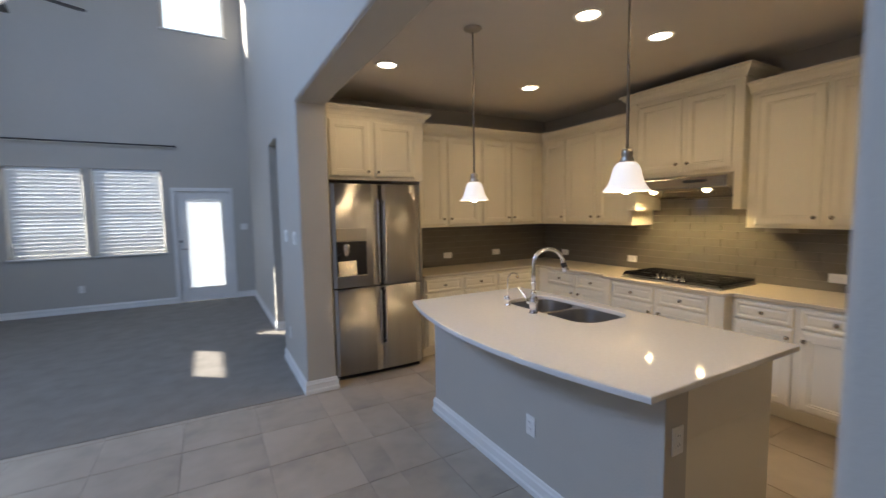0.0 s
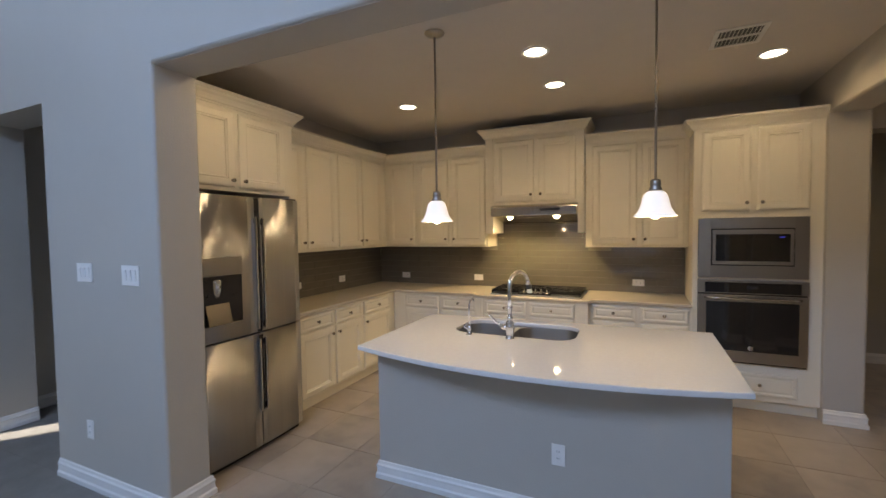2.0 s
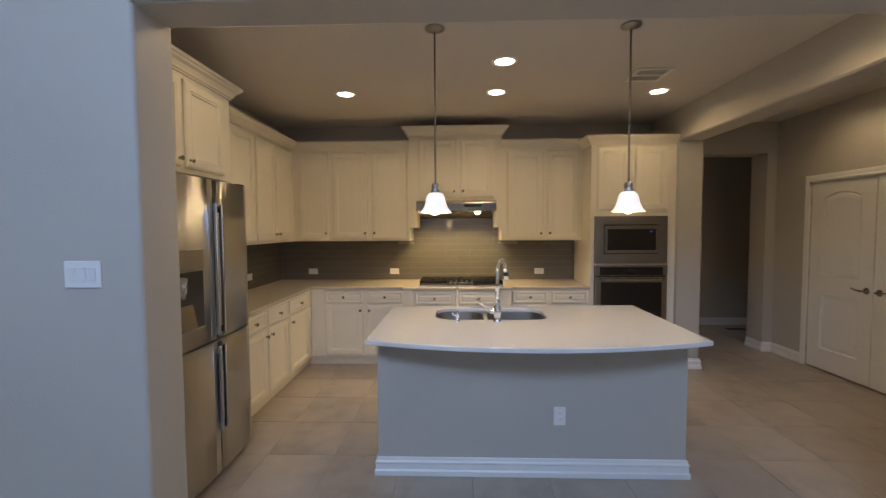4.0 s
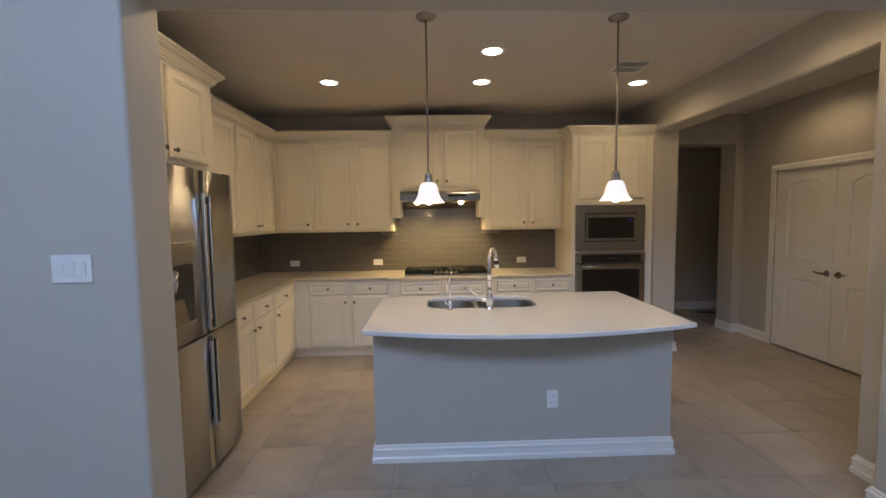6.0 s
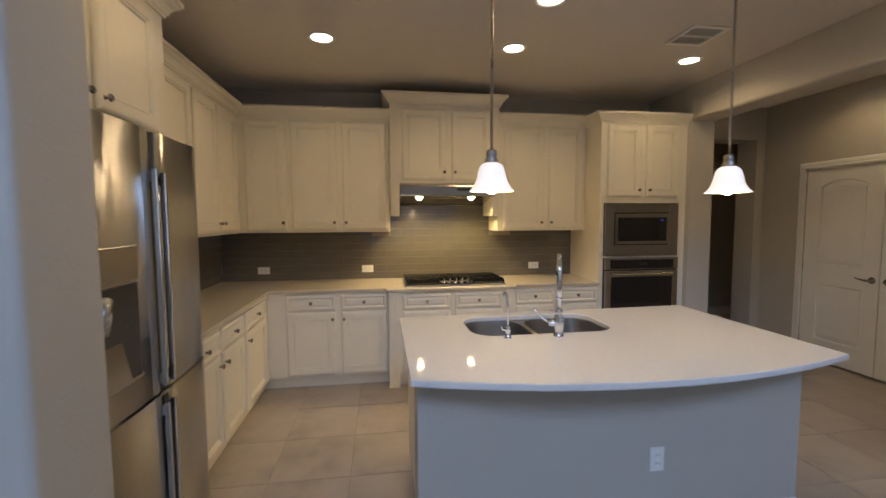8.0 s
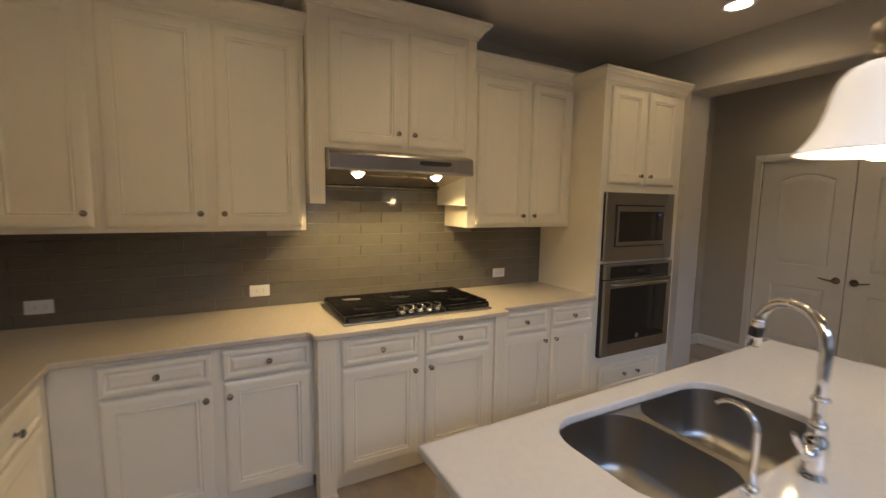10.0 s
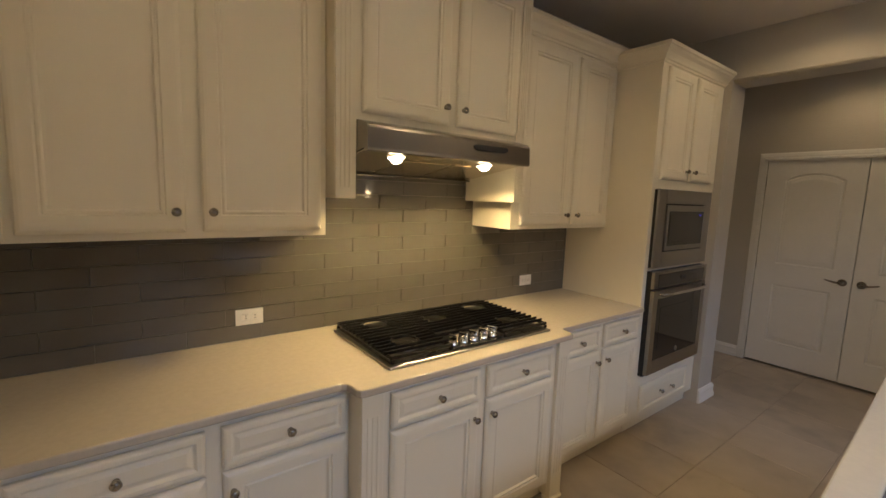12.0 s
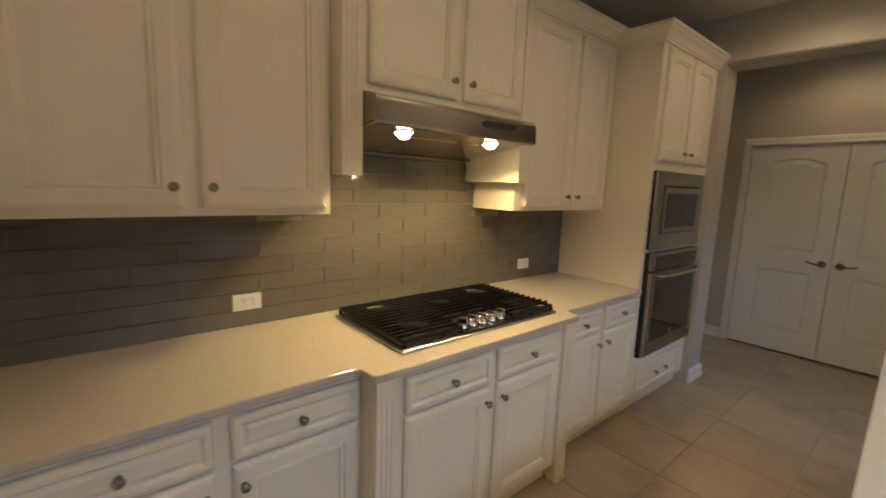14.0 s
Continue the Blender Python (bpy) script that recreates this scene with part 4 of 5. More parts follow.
def pendant(x, y, first=None):
    m = pose(x, y, CZ)
    if first:
        return copy_thing(first, m)
    t = thing("pendant_lamp", m, "lit pendant lamp with a flared frosted-glass shade on a nickel rod", "pendant lamp", "pendant lamps over the island")
    part("canopy", lathe([(0, -0.028), (0.012, -0.028), (0.03, -0.024), (0.058, -0.012), (0.064, -0.004), (0.064, -0.001), (0, -0.001)], 28), NICKEL, t, "round nickel ceiling canopy")
    part("rod", tube([(0, 0, -0.02), (0, 0, -1.026)], 0.0065, 10), NICKEL, t)
    part("socket", lathe([(0, -0.991), (0.009, -0.991), (0.016, -0.986), (0.024, -0.992), (0.026, -1.014), (0.022, -1.020), (0.030, -1.034), (0.034, -1.052), (0.0, -1.052)], 20), NICKEL, t)
    prof = [(0.030, -1.046), (0.044, -1.053), (0.055, -1.066), (0.062, -1.086), (0.067, -1.111), (0.075, -1.136), (0.087, -1.158), (0.102, -1.175), (0.105, -1.178),
            (0.101, -1.179), (0.084, -1.161), (0.072, -1.138), (0.064, -1.112), (0.059, -1.088), (0.052, -1.070), (0.042, -1.057), (0.030, -1.050)]
    part("shade", lathe(prof, 32), SHADE, t, "lit frosted glass shade")
    part("bulb", lathe([(0, -1.072), (0.014, -1.076), (0.016, -1.106), (0.030, -1.136), (0.031, -1.161), (0.024, -1.180), (0.010, -1.190), (0, -1.191)], 20), BULB, t, "lit bulb")
    data = bpy.data.lights.new("pendant_light", "POINT")
    data.energy, data.color, data.shadow_soft_size = 0.85, WARM, 0.022
    lamp("pendant_light", data, t, pose(0, 0, -1.24))
    return t


p1 = pendant(1.645, 2.565)
pendant(1.655, 1.320, p1)


def downlight(x, y, first=None):
    m = pose(x, y, CZ)
    if first:
        return copy_thing(first, m)
    t = thing("recessed_downlight", m, "lit round recessed ceiling downlight with a white trim ring", "downlight", "recessed downlights")
    part("trim_ring", lathe([(0.074, -0.002), (0.098, -0.001), (0.098, -0.006), (0.090, -0.010), (0.078, -0.008), (0.074, -0.002)], 32), TRIM, t)
    part("diffuser", lathe([(0, -0.003), (0.0745, -0.003), (0.0745, -0.0015), (0, -0.0015)], 32), BULB, t, "lit diffuser")
    data = bpy.data.lights.new("downlight_lamp", "SPOT")
    data.energy, data.color, data.spot_size, data.spot_blend, data.shadow_soft_size = 3.1, WARM, radians(160), 0.5, 0.07
    lamp("downlight_lamp", data, t, pose(0, 0, -0.03))
    return t


d1 = downlight(2.205, 2.055)
for x, y in ((2.945, 2.05), (2.94, 3.48), (2.99, 0.525), (1.38, 3.49), (1.40, 0.55), (3.0, -1.0)):
    downlight(x, y, d1)
# dim unseen copy, added only to lift the corridor out of black
c1 = copy_thing(d1, pose(5.1, 0.05, 2.7))
for o in c1.children:
    if o.type == "LIGHT":
        o.data = o.data.copy()
        o.data.energy = 0.9

vt = thing("ceiling_vent", pose(2.55, 0.815, CZ), "white louvred air vent in the kitchen ceiling", "vent")
bm = bmesh.new()
for lo, hi in (((-0.155, -0.145, -0.010), (-0.125, 0.145, -0.001)), ((0.125, -0.145, -0.010), (0.155, 0.145, -0.001)), ((-0.125, -0.145, -0.010), (0.125, -0.117, -0.001)), ((-0.125, 0.117, -0.010), (0.125, 0.145, -0.001))):
    box(lo, hi, 0.002, 1, bm)
part("frame", bm, TRIM, vt)
part("backing", box((-0.125, -0.117, -0.0025), (0.125, 0.117, -0.001)), BLACK, vt)
part("divider", box((-0.009, -0.117, -0.011), (0.009, 0.117, -0.0026), 0.001, 1), TRIM, vt)
for x0 in (-0.124, 0.010):
    for i in range(10):
        bm = bmesh.new()
        join(bm, box((x0, -0.0035, -0.0007), (x0 + 0.114, 0.0035, 0.0007)), pose(0, -0.104 + 0.023 * i, -0.0065, 80, 0, 0))
        part("slat", bm, TRIM, vt)

# ---- switches and outlets ----


def plate(m, w, h, label, name, rockers=0, sockets=0, level=False):
    """A wall plate that faces -y, centred on its place."""
    t = thing(name, m, label, "switch" if rockers else "outlet")
    part("plate", box((-w / 2, -0.007, -h / 2), (w / 2, -0.0005, h / 2), 0.003, 2), PLASTIC, t)
    for i in range(rockers):
        x = (i - (rockers - 1) / 2) * 0.046
        bm = bmesh.new()
        join(bm, box((-0.0155, -0.004, -0.032), (0.0155, 0.003, 0.032), 0.0015, 1), pose(x, -0.0085, 0, 4, 0, 0))
        part("rocker", bm, PLASTIC, t)
    for i in range(sockets):
        o = (i - (sockets - 1) / 2) * 0.039
        cx, cz = (o, 0) if level else (0, o)
        s = part("socket", box((cx - 0.0155, -0.0095, cz - 0.0155), (cx + 0.0155, -0.0065, cz + 0.0155), 0.004, 2), PLASTIC, t)
        bm = bmesh.new()
        for dx in (-0.006, 0.006):
            q = (cx + (0.003 if level else dx), cz + (dx if level else 0.003))
            box((q[0] - (0.004 if level else 0.001), -0.0102, q[1] - (0.001 if level else 0.004)), (q[0] + (0.004 if level else 0.001), -0.0094, q[1] + (0.001 if level else 0.004)), 0, 1, bm)
        part("slot", bm, RUBBER, s)
    return t


def westward(x, y, z):
    return pose(x, y, z, 0, 0, -90)


plate(westward(0.667, 4.535, 1.385), 0.165, 0.118, "white three-gang rocker switch plate on the painted wall", "light_switch", rockers=3)
plate(westward(0.667, 4.062, 1.380), 0.165, 0.118, "white three-gang rocker switch plate near the wall corner", "light_switch", rockers=3)
plate(westward(0.667, 4.555, 0.385), 0.073, 0.118, "white wall outlet above the baseboard", "wall_outlet", sockets=2)
plate(westward(1.496, 1.787, 0.392), 0.073, 0.118, "white outlet on the front of the island", "wall_outlet", sockets=2)
plate(pose(1.575, 1.0005, 0.66), 0.073, 0.118, "white outlet on the end of the island", "wall_outlet", sockets=2)
plate(pose(0.60, FY, 1.39), 0.12, 0.118, "white switch plate beside the garden door", "light_switch", rockers=2)
plate(pose(-1.95, FY, 0.40), 0.073, 0.118, "white wall outlet under the windows", "wall_outlet", sockets=2)
TSK = 0.009
for y in (4.275, 3.225, 1.388):
    plate(westward(EX - TSK, y, 1.022), 0.118, 0.073, "white outlet set level in the tiled backsplash", "wall_outlet", sockets=2, level=True)
for x in (2.62, 3.375):
    plate(pose(x, NY - TSK, 1.05), 0.118, 0.073, "white outlet set level in the tiled backsplash", "wall_outlet", sockets=2, level=True)

# ---- pantry doors ----


def arch_panel(x0, x1, z0, z1, rise, n=10):
    pts = [(x0, z0), (x1, z0), (x1, z1)]
    for i in range(1, n):
        s = 1 - i / n
        pts.append((x0 + (x1 - x0) * s, z1 + rise * (1 - (2 * s - 1) ** 2)))
    return pts + [(x0, z1)]


def leaf(m, hinge_left, label):
    """A moulded two-panel door leaf 0.73 wide facing -y, with a lever."""
    t = thing("pantry_door", m, label, "door", "pantry doors")
    w, h = 0.731, 2.05
    holes = [arch_panel(0.155, w - 0.155 + 0.02, 1.045, 1.865, 0.065), [(0.155, 0.245), (w - 0.135, 0.245), (w - 0.135, 0.835), (0.155, 0.835)]]
    bm = bmesh.new()
    edges = []
    outer = [(0.003, 0.018), (w, 0.018), (w, h), (0.003, h)]
    rb = [bm.verts.new((p[0], 0.0, p[1])) for p in outer]
    rf_ = [bm.verts.new((p[0], -0.035, p[1])) for p in outer]
    for i in range(4):
        bm.faces.new([rb[i], rb[(i + 1) % 4], rf_[(i + 1) % 4], rf_[i]])
    bm.faces.new(rb)
    edges += [bm.edges.get((rf_[i], rf_[(i + 1) % 4])) for i in range(4)]
    for hole in holes:
        rings = []
        for inset, d in ((0.0, 0.0), (0.008, -0.009), (0.018, -0.012), (0.026, -0.005), (0.034, -0.005), (0.060, -0.001)):
            rings.append([bm.verts.new((p[0], -0.035 - d, p[1])) for p in offset_poly([Vector(q) for q in hole], inset)])
        k = len(hole)
        edges += [bm.edges.new((rings[0][i], rings[0][(i + 1) % k])) for i in range(k)]
        for a, b in zip(rings, rings[1:]):
            for i in range(k):
                bm.faces.new([a[i], a[(i + 1) % k], b[(i + 1) % k], b[i]])
        bm.faces.new(rings[-1])
    bmesh.ops.triangle_fill(bm, edges=edges, use_beauty=True, normal=(0, -1, 0))
    part("leaf", bm, TRIM, t)
    lx = w - 0.062 if hinge_left else 0.062
    s = -1 if hinge_left else 1
    hd_ = part("handle", lathe([(0, 0.012), (0.018, 0.012), (0.030, 0.006), (0.033, 0.0), (0, 0.0)], 22, None, pose(lx, -0.035, 0.94, 90, 0, 0)), LEVER, t, "satin nickel lever handle")
    part("lever", tube([(lx, -0.045, 0.94), (lx, -0.075, 0.94), (lx + s * 0.012, -0.086, 0.94), (lx + s * 0.05, -0.088, 0.942), (lx + s * 0.105, -0.083, 0.952), (lx + s * 0.118, -0.078, 0.957)], [0.013, 0.011, 0.010, 0.009, 0.007, 0.004], 12), LEVER, hd_)
    for z in (0.20, 1.03, 1.85):
        part("hinge", tube([((0.0 if hinge_left else w), -0.039, z - 0.045), ((0.0 if hinge_left else w), -0.039, z + 0.045)], 0.006, 8), NICKEL, t)
    return t


leaf(pose(3.739, SY - 0.045, 0, 0, 0, 180), True, "white two-panel arched pantry door, closed")
leaf(pose(3.004, SY - 0.045, 0, 0, 0, 180), False, "white two-panel arched pantry door with its lever, closed")
CASE = [(0, 0), (0.018, 0), (0.018, 0.012), (0.014, 0.022), (0.016, 0.034), (0.014, 0.056), (0.010, 0.068), (0, 0.068)]


def casing(name, m, w, h):
    """Door casing on a wall that faces -y: left upright, head, right upright, mitred."""
    bm = bmesh.new()
    path, rings = [(0, 0), (0, h), (w, h), (w, 0)], []
    for (x, z), (dx, dz) in zip(path, ((-1, 0), (-1, 1), (1, 1), (1, 0))):
        rings.append([bm.verts.new((x + dx * u, -o, z + dz * u)) for o, u in CASE])
    k = len(CASE)
    for a, b in zip(rings, rings[1:]):
        for i in range(k):
            bm.faces.new([a[i], b[i], b[(i + 1) % k], a[(i + 1) % k]])
    return piece(name, bm, TRIM, m, kind="structure", label="white moulded door casing")


casing("trim_pantry", pose(3.742, SY, 0.002, 0, 0, 180), 1.474, 2.06)
piece("jamb_pantry", box((2.265, SY - 0.138, 2.0525), (3.742, SY - 0.002, 2.0695)), TRIM, kind="structure", label="white door head jamb")
piece("backing_pantry", box((2.2, SY - 0.20, 0), (3.8, SY - 0.145, 2.2)), PAINT, kind="structure", label="dark plain wall inside the pantry")

# ---- living room ----


def window(name, x0, x1, z0, z1, blind_top=None, m=None, tilt=-66):
    """A sash window in a wall that faces -y at y = 0, wall 0.18 deep, with lowered slatted blinds."""
    t = thing(name, m or pose(0, FY, 0), "white-framed window with lowered slatted blinds" if blind_top else "high white-framed window", "window", kind="structure")
    bm = bmesh.new()
    f = 0.045
    for lo, hi in (((x0, 0.10, z0), (x0 + f, 0.15, z1)), ((x1 - f, 0.10, z0), (x1, 0.15, z1)), ((x0 + f, 0.10, z0), (x1 - f, 0.15, z0 + f)), ((x0 + f, 0.10, z1 - f), (x1 - f, 0.15, z1))):
        box(lo, hi, 0.003, 1, bm)
    if blind_top:
        zc = (z0 + z1) / 2
        box((x0 + f, 0.105, zc - 0.02), (x1 - f, 0.145, zc + 0.02), 0.003, 1, bm)
    part("window_frame", bm, TRIM, t)
    pn = part("pane", box((x0 + f, 0.122, z0 + f), (x1 - f, 0.128, z1 - f)), GLASS, t)
    pn.visible_shadow = False
    part("window_sill", box((x0 - 0.03, -0.04, z0 - 0.03), (x1 + 0.03, -0.001, z0 - 0.002), 0.004, 2), TRIM, t)
    if blind_top:
        bl = part("blind", box((x0 + 0.02, 0.028, blind_top - 0.05), (x1 - 0.02, 0.075, blind_top), 0.004, 1), BLIND, t, "white slatted blind")
        n = int((blind_top - 0.06 - z0) / 0.062)
        for i in range(n):
            sm = box((x0 + 0.025, -0.032, -0.0015), (x1 - 0.025, 0.032, 0.0015))
            b2 = bmesh.new()
            join(b2, sm, pose(0, 0.052, blind_top - 0.085 - 0.062 * i, tilt, 0, 0))
            part("slat", b2, BLIND, bl)
        for x in (x0 + 0.18, x1 - 0.18):
            part("cord", tube([(x, 0.026, z0 + 0.03), (x, 0.026, blind_top - 0.04)], 0.0015, 6), BLIND, bl)
    return t


window("window_1", *WIN1, blind_top=WIN1[3] - 0.002)
window("window_2", *WIN2, blind_top=WIN2[3] - 0.002)
window("window_3", *WIN0, blind_top=2.30, tilt=-80)
window("window_4", *UPWIN)
# out-of-view windows: closed blinds behind the daylight lamps, one gap for the sun patch
wt = pose(WX, 0, 0, 0, 0, 90)
for i, (u0, u1, a, b) in enumerate(WESTWIN):
    window("window_%d" % (5 + i), u0, u1, a, b, blind_top=(b - 0.002) if i < 2 else 2.375, m=wt, tilt=-80)
window("window_8", 0.7, 3.1, 0.8, 2.7, blind_top=2.698, m=pose(0, -3.0, 0, 0, 0, 180), tilt=-80)
hs = thing("garden_door", pose(0, FY, 0), "white glazed garden door with a blind, closed", "door", kind="structure")
bm = bmesh.new()
DX0, DX1, DH = DOOR[0] + 0.001, DOOR[1] - 0.001, 2.0585
GX0, GX1, GZ0, GZ1 = -0.39, 0.235, 0.255, 1.93
for lo, hi in (((DX0, 0.03, 0.01), (GX0, 0.075, DH)), ((GX1, 0.03, 0.01), (DX1, 0.075, DH)), ((GX0, 0.03, 0.01), (GX1, 0.075, GZ0)), ((GX0, 0.03, GZ1), (GX1, 0.075, DH))):
    box(lo, hi, 0.002, 1, bm)
part("leaf", bm, TRIM, hs)
bm = bmesh.new()
for lo, hi in (((GX0 - 0.02, 0.018, GZ0 - 0.02), (GX0 + 0.012, 0.0295, GZ1 + 0.02)), ((GX1 - 0.012, 0.018, GZ0 - 0.02), (GX1 + 0.02, 0.0295, GZ1 + 0.02)), ((GX0 + 0.012, 0.018, GZ0 - 0.02), (GX1 - 0.012, 0.0295, GZ0 + 0.012)), ((GX0 + 0.012, 0.018, GZ1 - 0.012), (GX1 - 0.012, 0.0295, GZ1 + 0.02))):
    box(lo, hi, 0.003, 1, bm)
part("glazing_bead", bm, TRIM, hs)
pn = part("pane", box((GX0, 0.05, GZ0), (GX1, 0.055, GZ1)), GLASS, hs)
pn.visible_shadow = False
part("blind", box((GX0, 0.040, GZ0), (GX1, 0.042, GZ1)), DOORBLIND, hs, "white blind glowing with daylight")
# strip added to stop sun leaking through the gap under the leaf
part("threshold", box((DX0, 0.001, 0.0045), (DX1, 0.17, 0.0098)), NICKEL, hs, "metal threshold added to block sun under the door")
part("blind_rail", box((GX0, 0.034, GZ1 - 0.06), (GX1, 0.0395, GZ1 - 0.03), 0.001, 1), TRIM, hs)
part("handle", tube([(DX0 + 0.05, 0.03, 1.0), (DX0 + 0.05, -0.03, 1.0), (DX0 + 0.06, -0.04, 1.0), (DX0 + 0.15, -0.04, 1.0)], 0.009, 10), NICKEL, hs, "satin nickel lever handle")
part("deadbolt", lathe([(0, 0.02), (0.022, 0.018), (0.028, 0), (0, 0)], 18, None, pose(DX0 + 0.05, 0.03, 1.14, 90, 0, 0)), NICKEL, hs)
casing("trim_garden_door", pose(DOOR[0], FY, 0.002), DOOR[1] - DOOR[0], 2.062)
rd = thing("curtain_rod", pose(-1.7, FY, 2.86), "long thin black curtain rod above the windows", "curtain rod")
part("rod", tube([(-1.45, -0.08, 0), (1.21, -0.08, 0)], 0.0125, 12), RODBLACK, rd)
part("finial", lathe([(0, 0), (0.014, 0.0), (0.020, 0.012), (0.020, 0.03), (0.012, 0.042), (0, 0.046)], 14, None, pose(1.21, -0.08, 0, 0, 90, 0)), RODBLACK, rd)
for x in (-1.2, 1.1):
    part("bracket", box((x - 0.008, -0.09, -0.016), (x + 0.008, -0.0005, 0.0), 0.002, 1), RODBLACK, rd)

fan = thing("ceiling_fan", pose(-1.53, 5.08, LZ), "dark wooden-bladed ceiling fan with a lit bowl lamp", "ceiling fan")
FZ = -2.61
part("canopy", lathe([(0, -0.001), (0.07, -0.001), (0.07, -0.02), (0.03, -0.07), (0.0, -0.07)], 24), RODBLACK, fan)
part("rod", tube([(0, 0, -0.05), (0, 0, FZ + 0.1)], 0.014, 10), RODBLACK, fan)
part("motor", lathe([(0, 0.11), (0.05, 0.10), (0.11, 0.06), (0.125, 0.0), (0.11, -0.05), (0.06, -0.07), (0, -0.07)], 28, None, pose(0, 0, FZ)), RODBLACK, fan)
for i in range(5):
    out = [(0.18, -0.045), (0.30, -0.062), (0.62, -0.072), (0.665, -0.05), (0.675, 0.0), (0.665, 0.05), (0.62, 0.072), (0.30, 0.062), (0.18, 0.045)]
    bm = bmesh.new()
    join(bm, slab(out, -0.004, 0.004, bev=0.0015), pose(0, 0, FZ - 0.01, 0, 0, 72 * i + 28) @ pose(0, 0, 0, 11, 0, 0))
    bl = part("blade", bm, WALNUT, fan)
    bm = bmesh.new()
    join(bm, box((0.09, -0.022, -0.012), (0.24, 0.022, -0.005), 0.002, 1), pose(0, 0, FZ - 0.01, 0, 0, 72 * i + 28))
    part("blade_iron", bm, RODBLACK, bl)
part("lamp_bowl", lathe([(0.10, -0.07), (0.13, -0.085), (0.125, -0.12), (0.08, -0.165), (0.0, -0.18)], 28, None, pose(0, 0, FZ)), SHADE, fan, "lit frosted glass bowl")

fv = thing("floor_vent", pose(5.43, -1.84, 0.0), "dark metal floor register in the corridor", "vent")
part("frame", box((-0.06, -0.14, 0.0005), (0.06, 0.14, 0.006), 0.002, 1), RUBBER, fv)
for i in range(6):
    part("slat", box((-0.045, -0.12 + 0.042 * i, 0.006), (0.045, -0.11 + 0.042 * i, 0.009)), BLACK, fv)

# ---- backsplash tiles ----
TL, TH, JN = 0.302, 0.0755, 0.0020


def tile_mesh(name, l, h, t, bev, material):
    me = bpy.data.meshes.new(name)
    bm = bmesh.new()
    bottom = [bm.verts.new(p) for p in ((0, 0, 0), (l, 0, 0), (l, 0, h), (0, 0, h))]
    mid = [bm.verts.new(p) for p in ((0, -t + bev, 0), (l, -t + bev, 0), (l, -t + bev, h), (0, -t + bev, h))]
    topv = [bm.verts.new(p) for p in ((bev, -t, bev), (l - bev, -t, bev), (l - bev, -t, h - bev), (bev, -t, h - bev))]
    for a, b in ((bottom, mid), (mid, topv)):
        for i in range(4):
            bm.faces.new([a[i], a[(i + 1) % 4], b[(i + 1) % 4], b[i]])
    bm.faces.new(topv)
    bmesh.ops.recalc_face_normals(bm, faces=bm.faces[:])
    bm.to_mesh(me)
    bm.free()
    me.materials.append(material)
    return me


def splash(m, width, tops, name, free=None):
    """Running-bond tiles from the worktop up; tops(x) is how high the wall is free at x."""
    t = piece(name, box((0, -0.0042, 0.9145), (width, -0.0008, 1.42)), GROUT, m, kind="structure", label="grey-brown glazed subway-tile backsplash")
    cache, z, row = {}, 0.9155, 0
    while z < 1.70:
        x = -(TL / 2) * (row % 2)
        while x < width:
            a, b = max(x, 0.001), min(x + TL, width - 0.001)
            if z + TH > 1.4195 and free and b > free[0] and a < free[1]:
                a, b = max(a, free[0]), min(b, free[1])
            top_ = tops((a + b) / 2)
            h = min(TH, top_ - z)
            if b - a > 0.02 and h > 0.012:
                key = (round(b - a - JN, 3), round(h - JN, 3))
                if key not in cache:
                    cache[key] = tile_mesh("tile", key[0], key[1], 0.0045, 0.0012, SPLASH)
                ob = new("tile", cache[key])
                ob.parent = t
                ob.matrix_basis = pose(a, -0.0043, z, random.uniform(-0.12, 0.12), 0, random.uniform(-0.06, 0.06))
            x += TL
        z += TH
        row += 1
    return t


splash(east(NY - 0.009), NY - 0.009 - 0.946, lambda x: 1.688 if 1.705 < x < 2.78 else 1.4195, "backsplash_east", (1.706, 2.776))
piece("backsplash_hood", box((0, -0.0042, 1.4205), (0.905, -0.0008, 1.703)), GROUT, east(2.89), kind="structure", label="tiled wall under the range hood")
splash(north(1.99), EX - 1.99 - 0.002, lambda x: 1.4195, "backsplash_north")

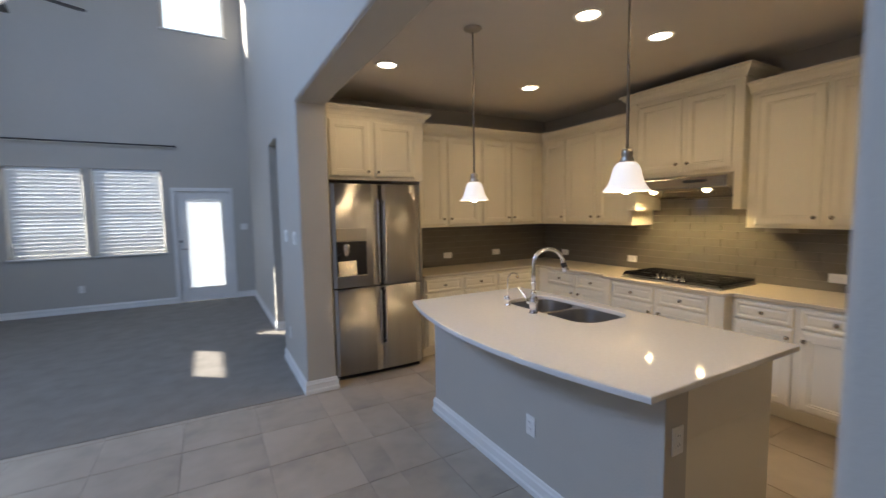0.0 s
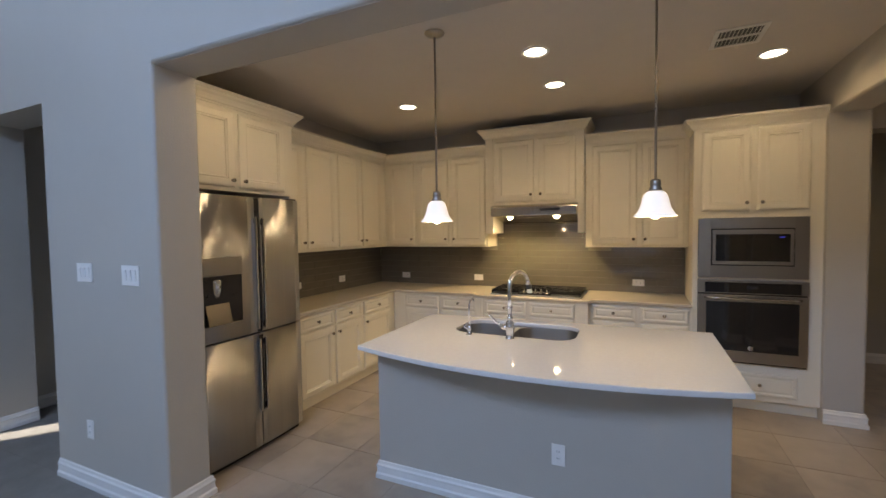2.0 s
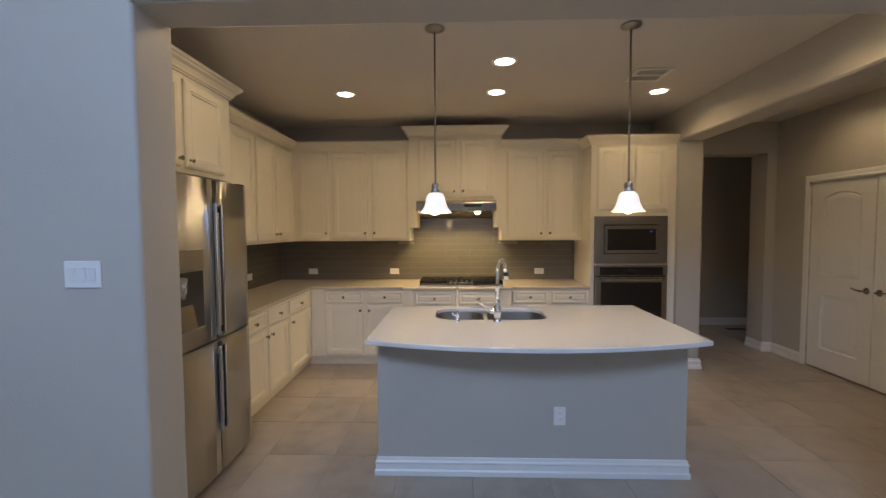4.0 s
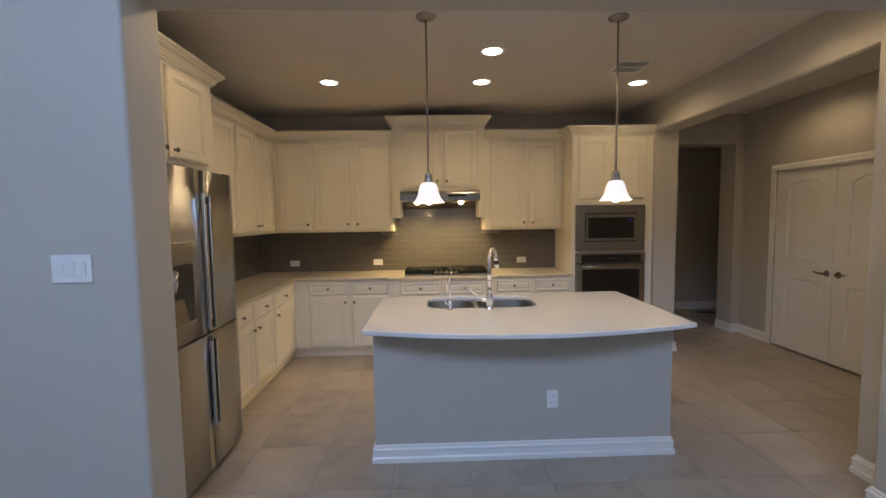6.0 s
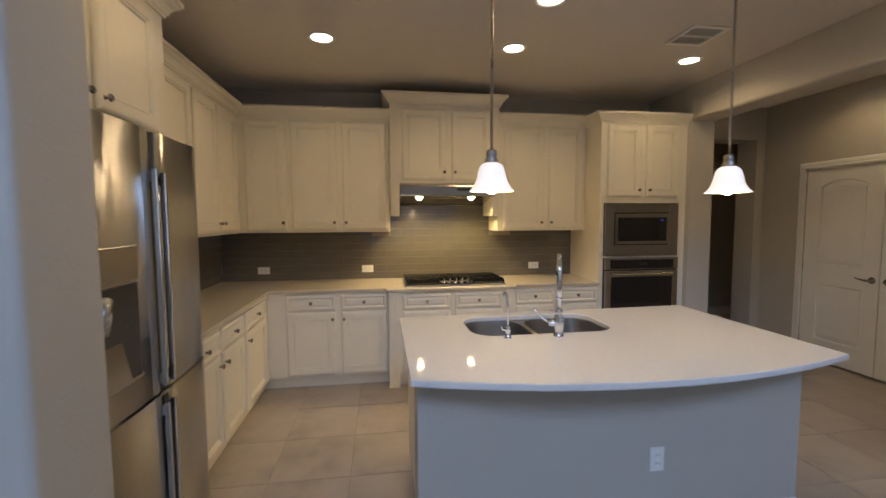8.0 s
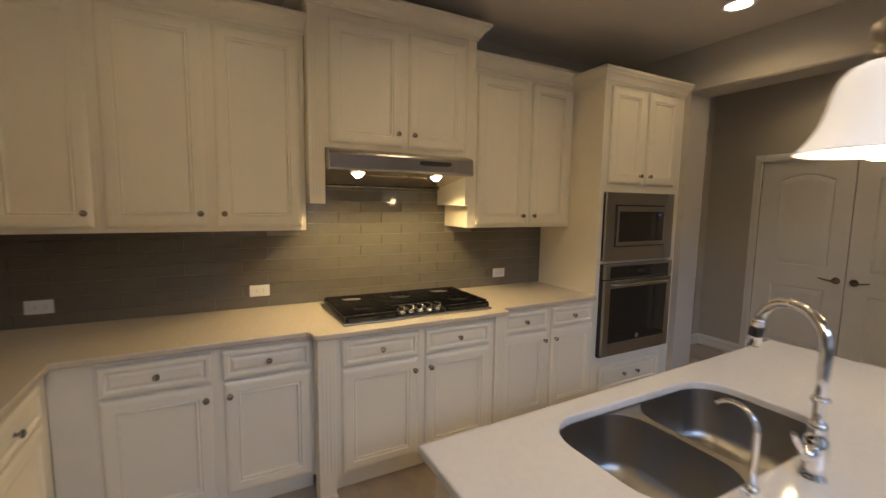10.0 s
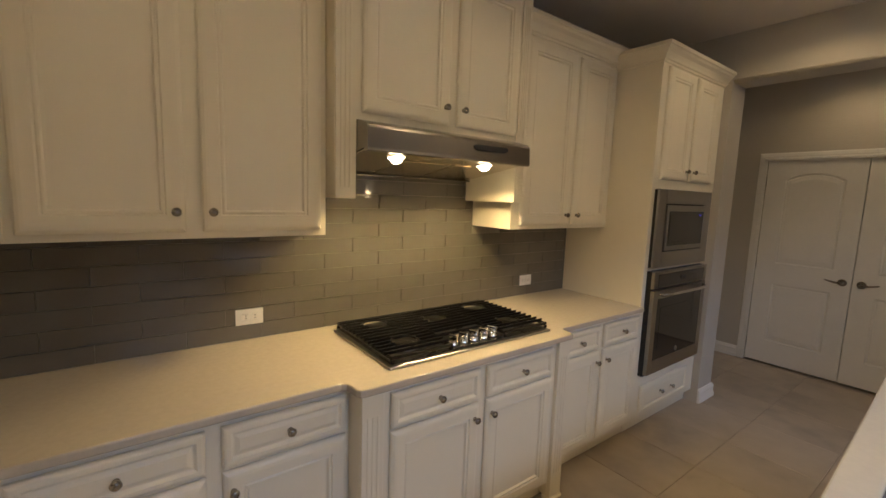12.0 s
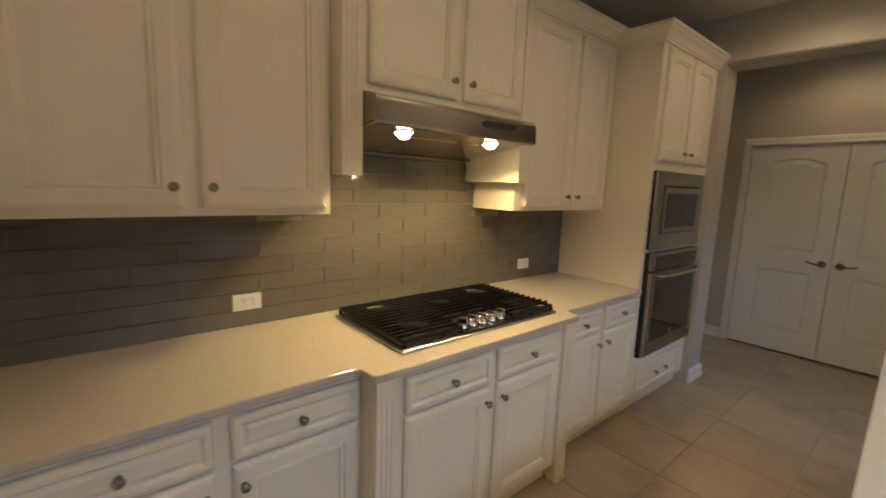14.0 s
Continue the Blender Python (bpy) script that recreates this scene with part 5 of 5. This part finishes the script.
# ---- floor tiles ----
PX, PY = 0.495, 0.474
floor = piece("floor", box((WX, -3.0, -0.0058), (5.72, 3.818, -0.004)), FGROUT, kind="structure", label="beige-grey porcelain floor tiles with dark grout")
LX, LY = 1.222, 0.44
shared, rest, count = {}, bmesh.new(), 0


def floor_tile(w, d):
    key = (round(w, 3), round(d, 3))
    if key not in shared:
        me = bpy.data.meshes.new("tile")
        t = bmesh.new()
        b = 0.0022
        lowv = [t.verts.new(p) for p in ((0, 0, -0.004), (w, 0, -0.004), (w, d, -0.004), (0, d, -0.004))]
        midv = [t.verts.new((v.co.x, v.co.y, 0 - b * 0.6)) for v in lowv]
        hiv = [t.verts.new(p) for p in ((b, b, 0), (w - b, b, 0), (w - b, d - b, 0), (b, d - b, 0))]
        for p, q in ((lowv, midv), (midv, hiv)):
            for i in range(4):
                t.faces.new([p[i], p[(i + 1) % 4], q[(i + 1) % 4], q[i]])
        t.faces.new(hiv)
        t.to_mesh(me)
        t.free()
        me.materials.append(TILE)
        shared[key] = me
    return shared[key]


gj = 0.004
for region, near in (((0.93, EX - 0.4, SY, 4.3), True), ((-2.2, 0.93, -1.0, 3.815), True), ((EX - 0.4, 5.72, -2.8, -0.24), True), ((WX, -2.2, -3.0, 3.815), False), ((-2.2, 0.93, -3.0, -1.0), False)):
    rx0, rx1, ry0, ry1 = region
    for i in range(math.floor((rx0 - LX) / PX), math.ceil((rx1 - LX) / PX)):
        for j in range(math.floor((ry0 - LY) / PY), math.ceil((ry1 - LY) / PY)):
            a, b = max(rx0, LX + i * PX) , min(rx1, LX + (i + 1) * PX)
            c, d = max(ry0, LY + j * PY), min(ry1, LY + (j + 1) * PY)
            a += gj / 2 * (a > rx0)
            b -= gj / 2 * (b < rx1)
            c += gj / 2 * (c > ry0)
            d -= gj / 2 * (d < ry1)
            if b - a < 0.01 or d - c < 0.01:
                continue
            if near:
                ob = new("tile", floor_tile(b - a, d - c))
                ob.parent = floor
                ob.matrix_basis = pose(a, c, random.uniform(-0.0004, 0.0003), random.uniform(-0.04, 0.04), random.uniform(-0.04, 0.04), 0)
            else:
                quad_box(rest, (a, c, -0.004), (b, d, 0))
tagged(part("tiles", rest, TILE, floor, "porcelain tiles away from the kitchen"), kind="stuff")
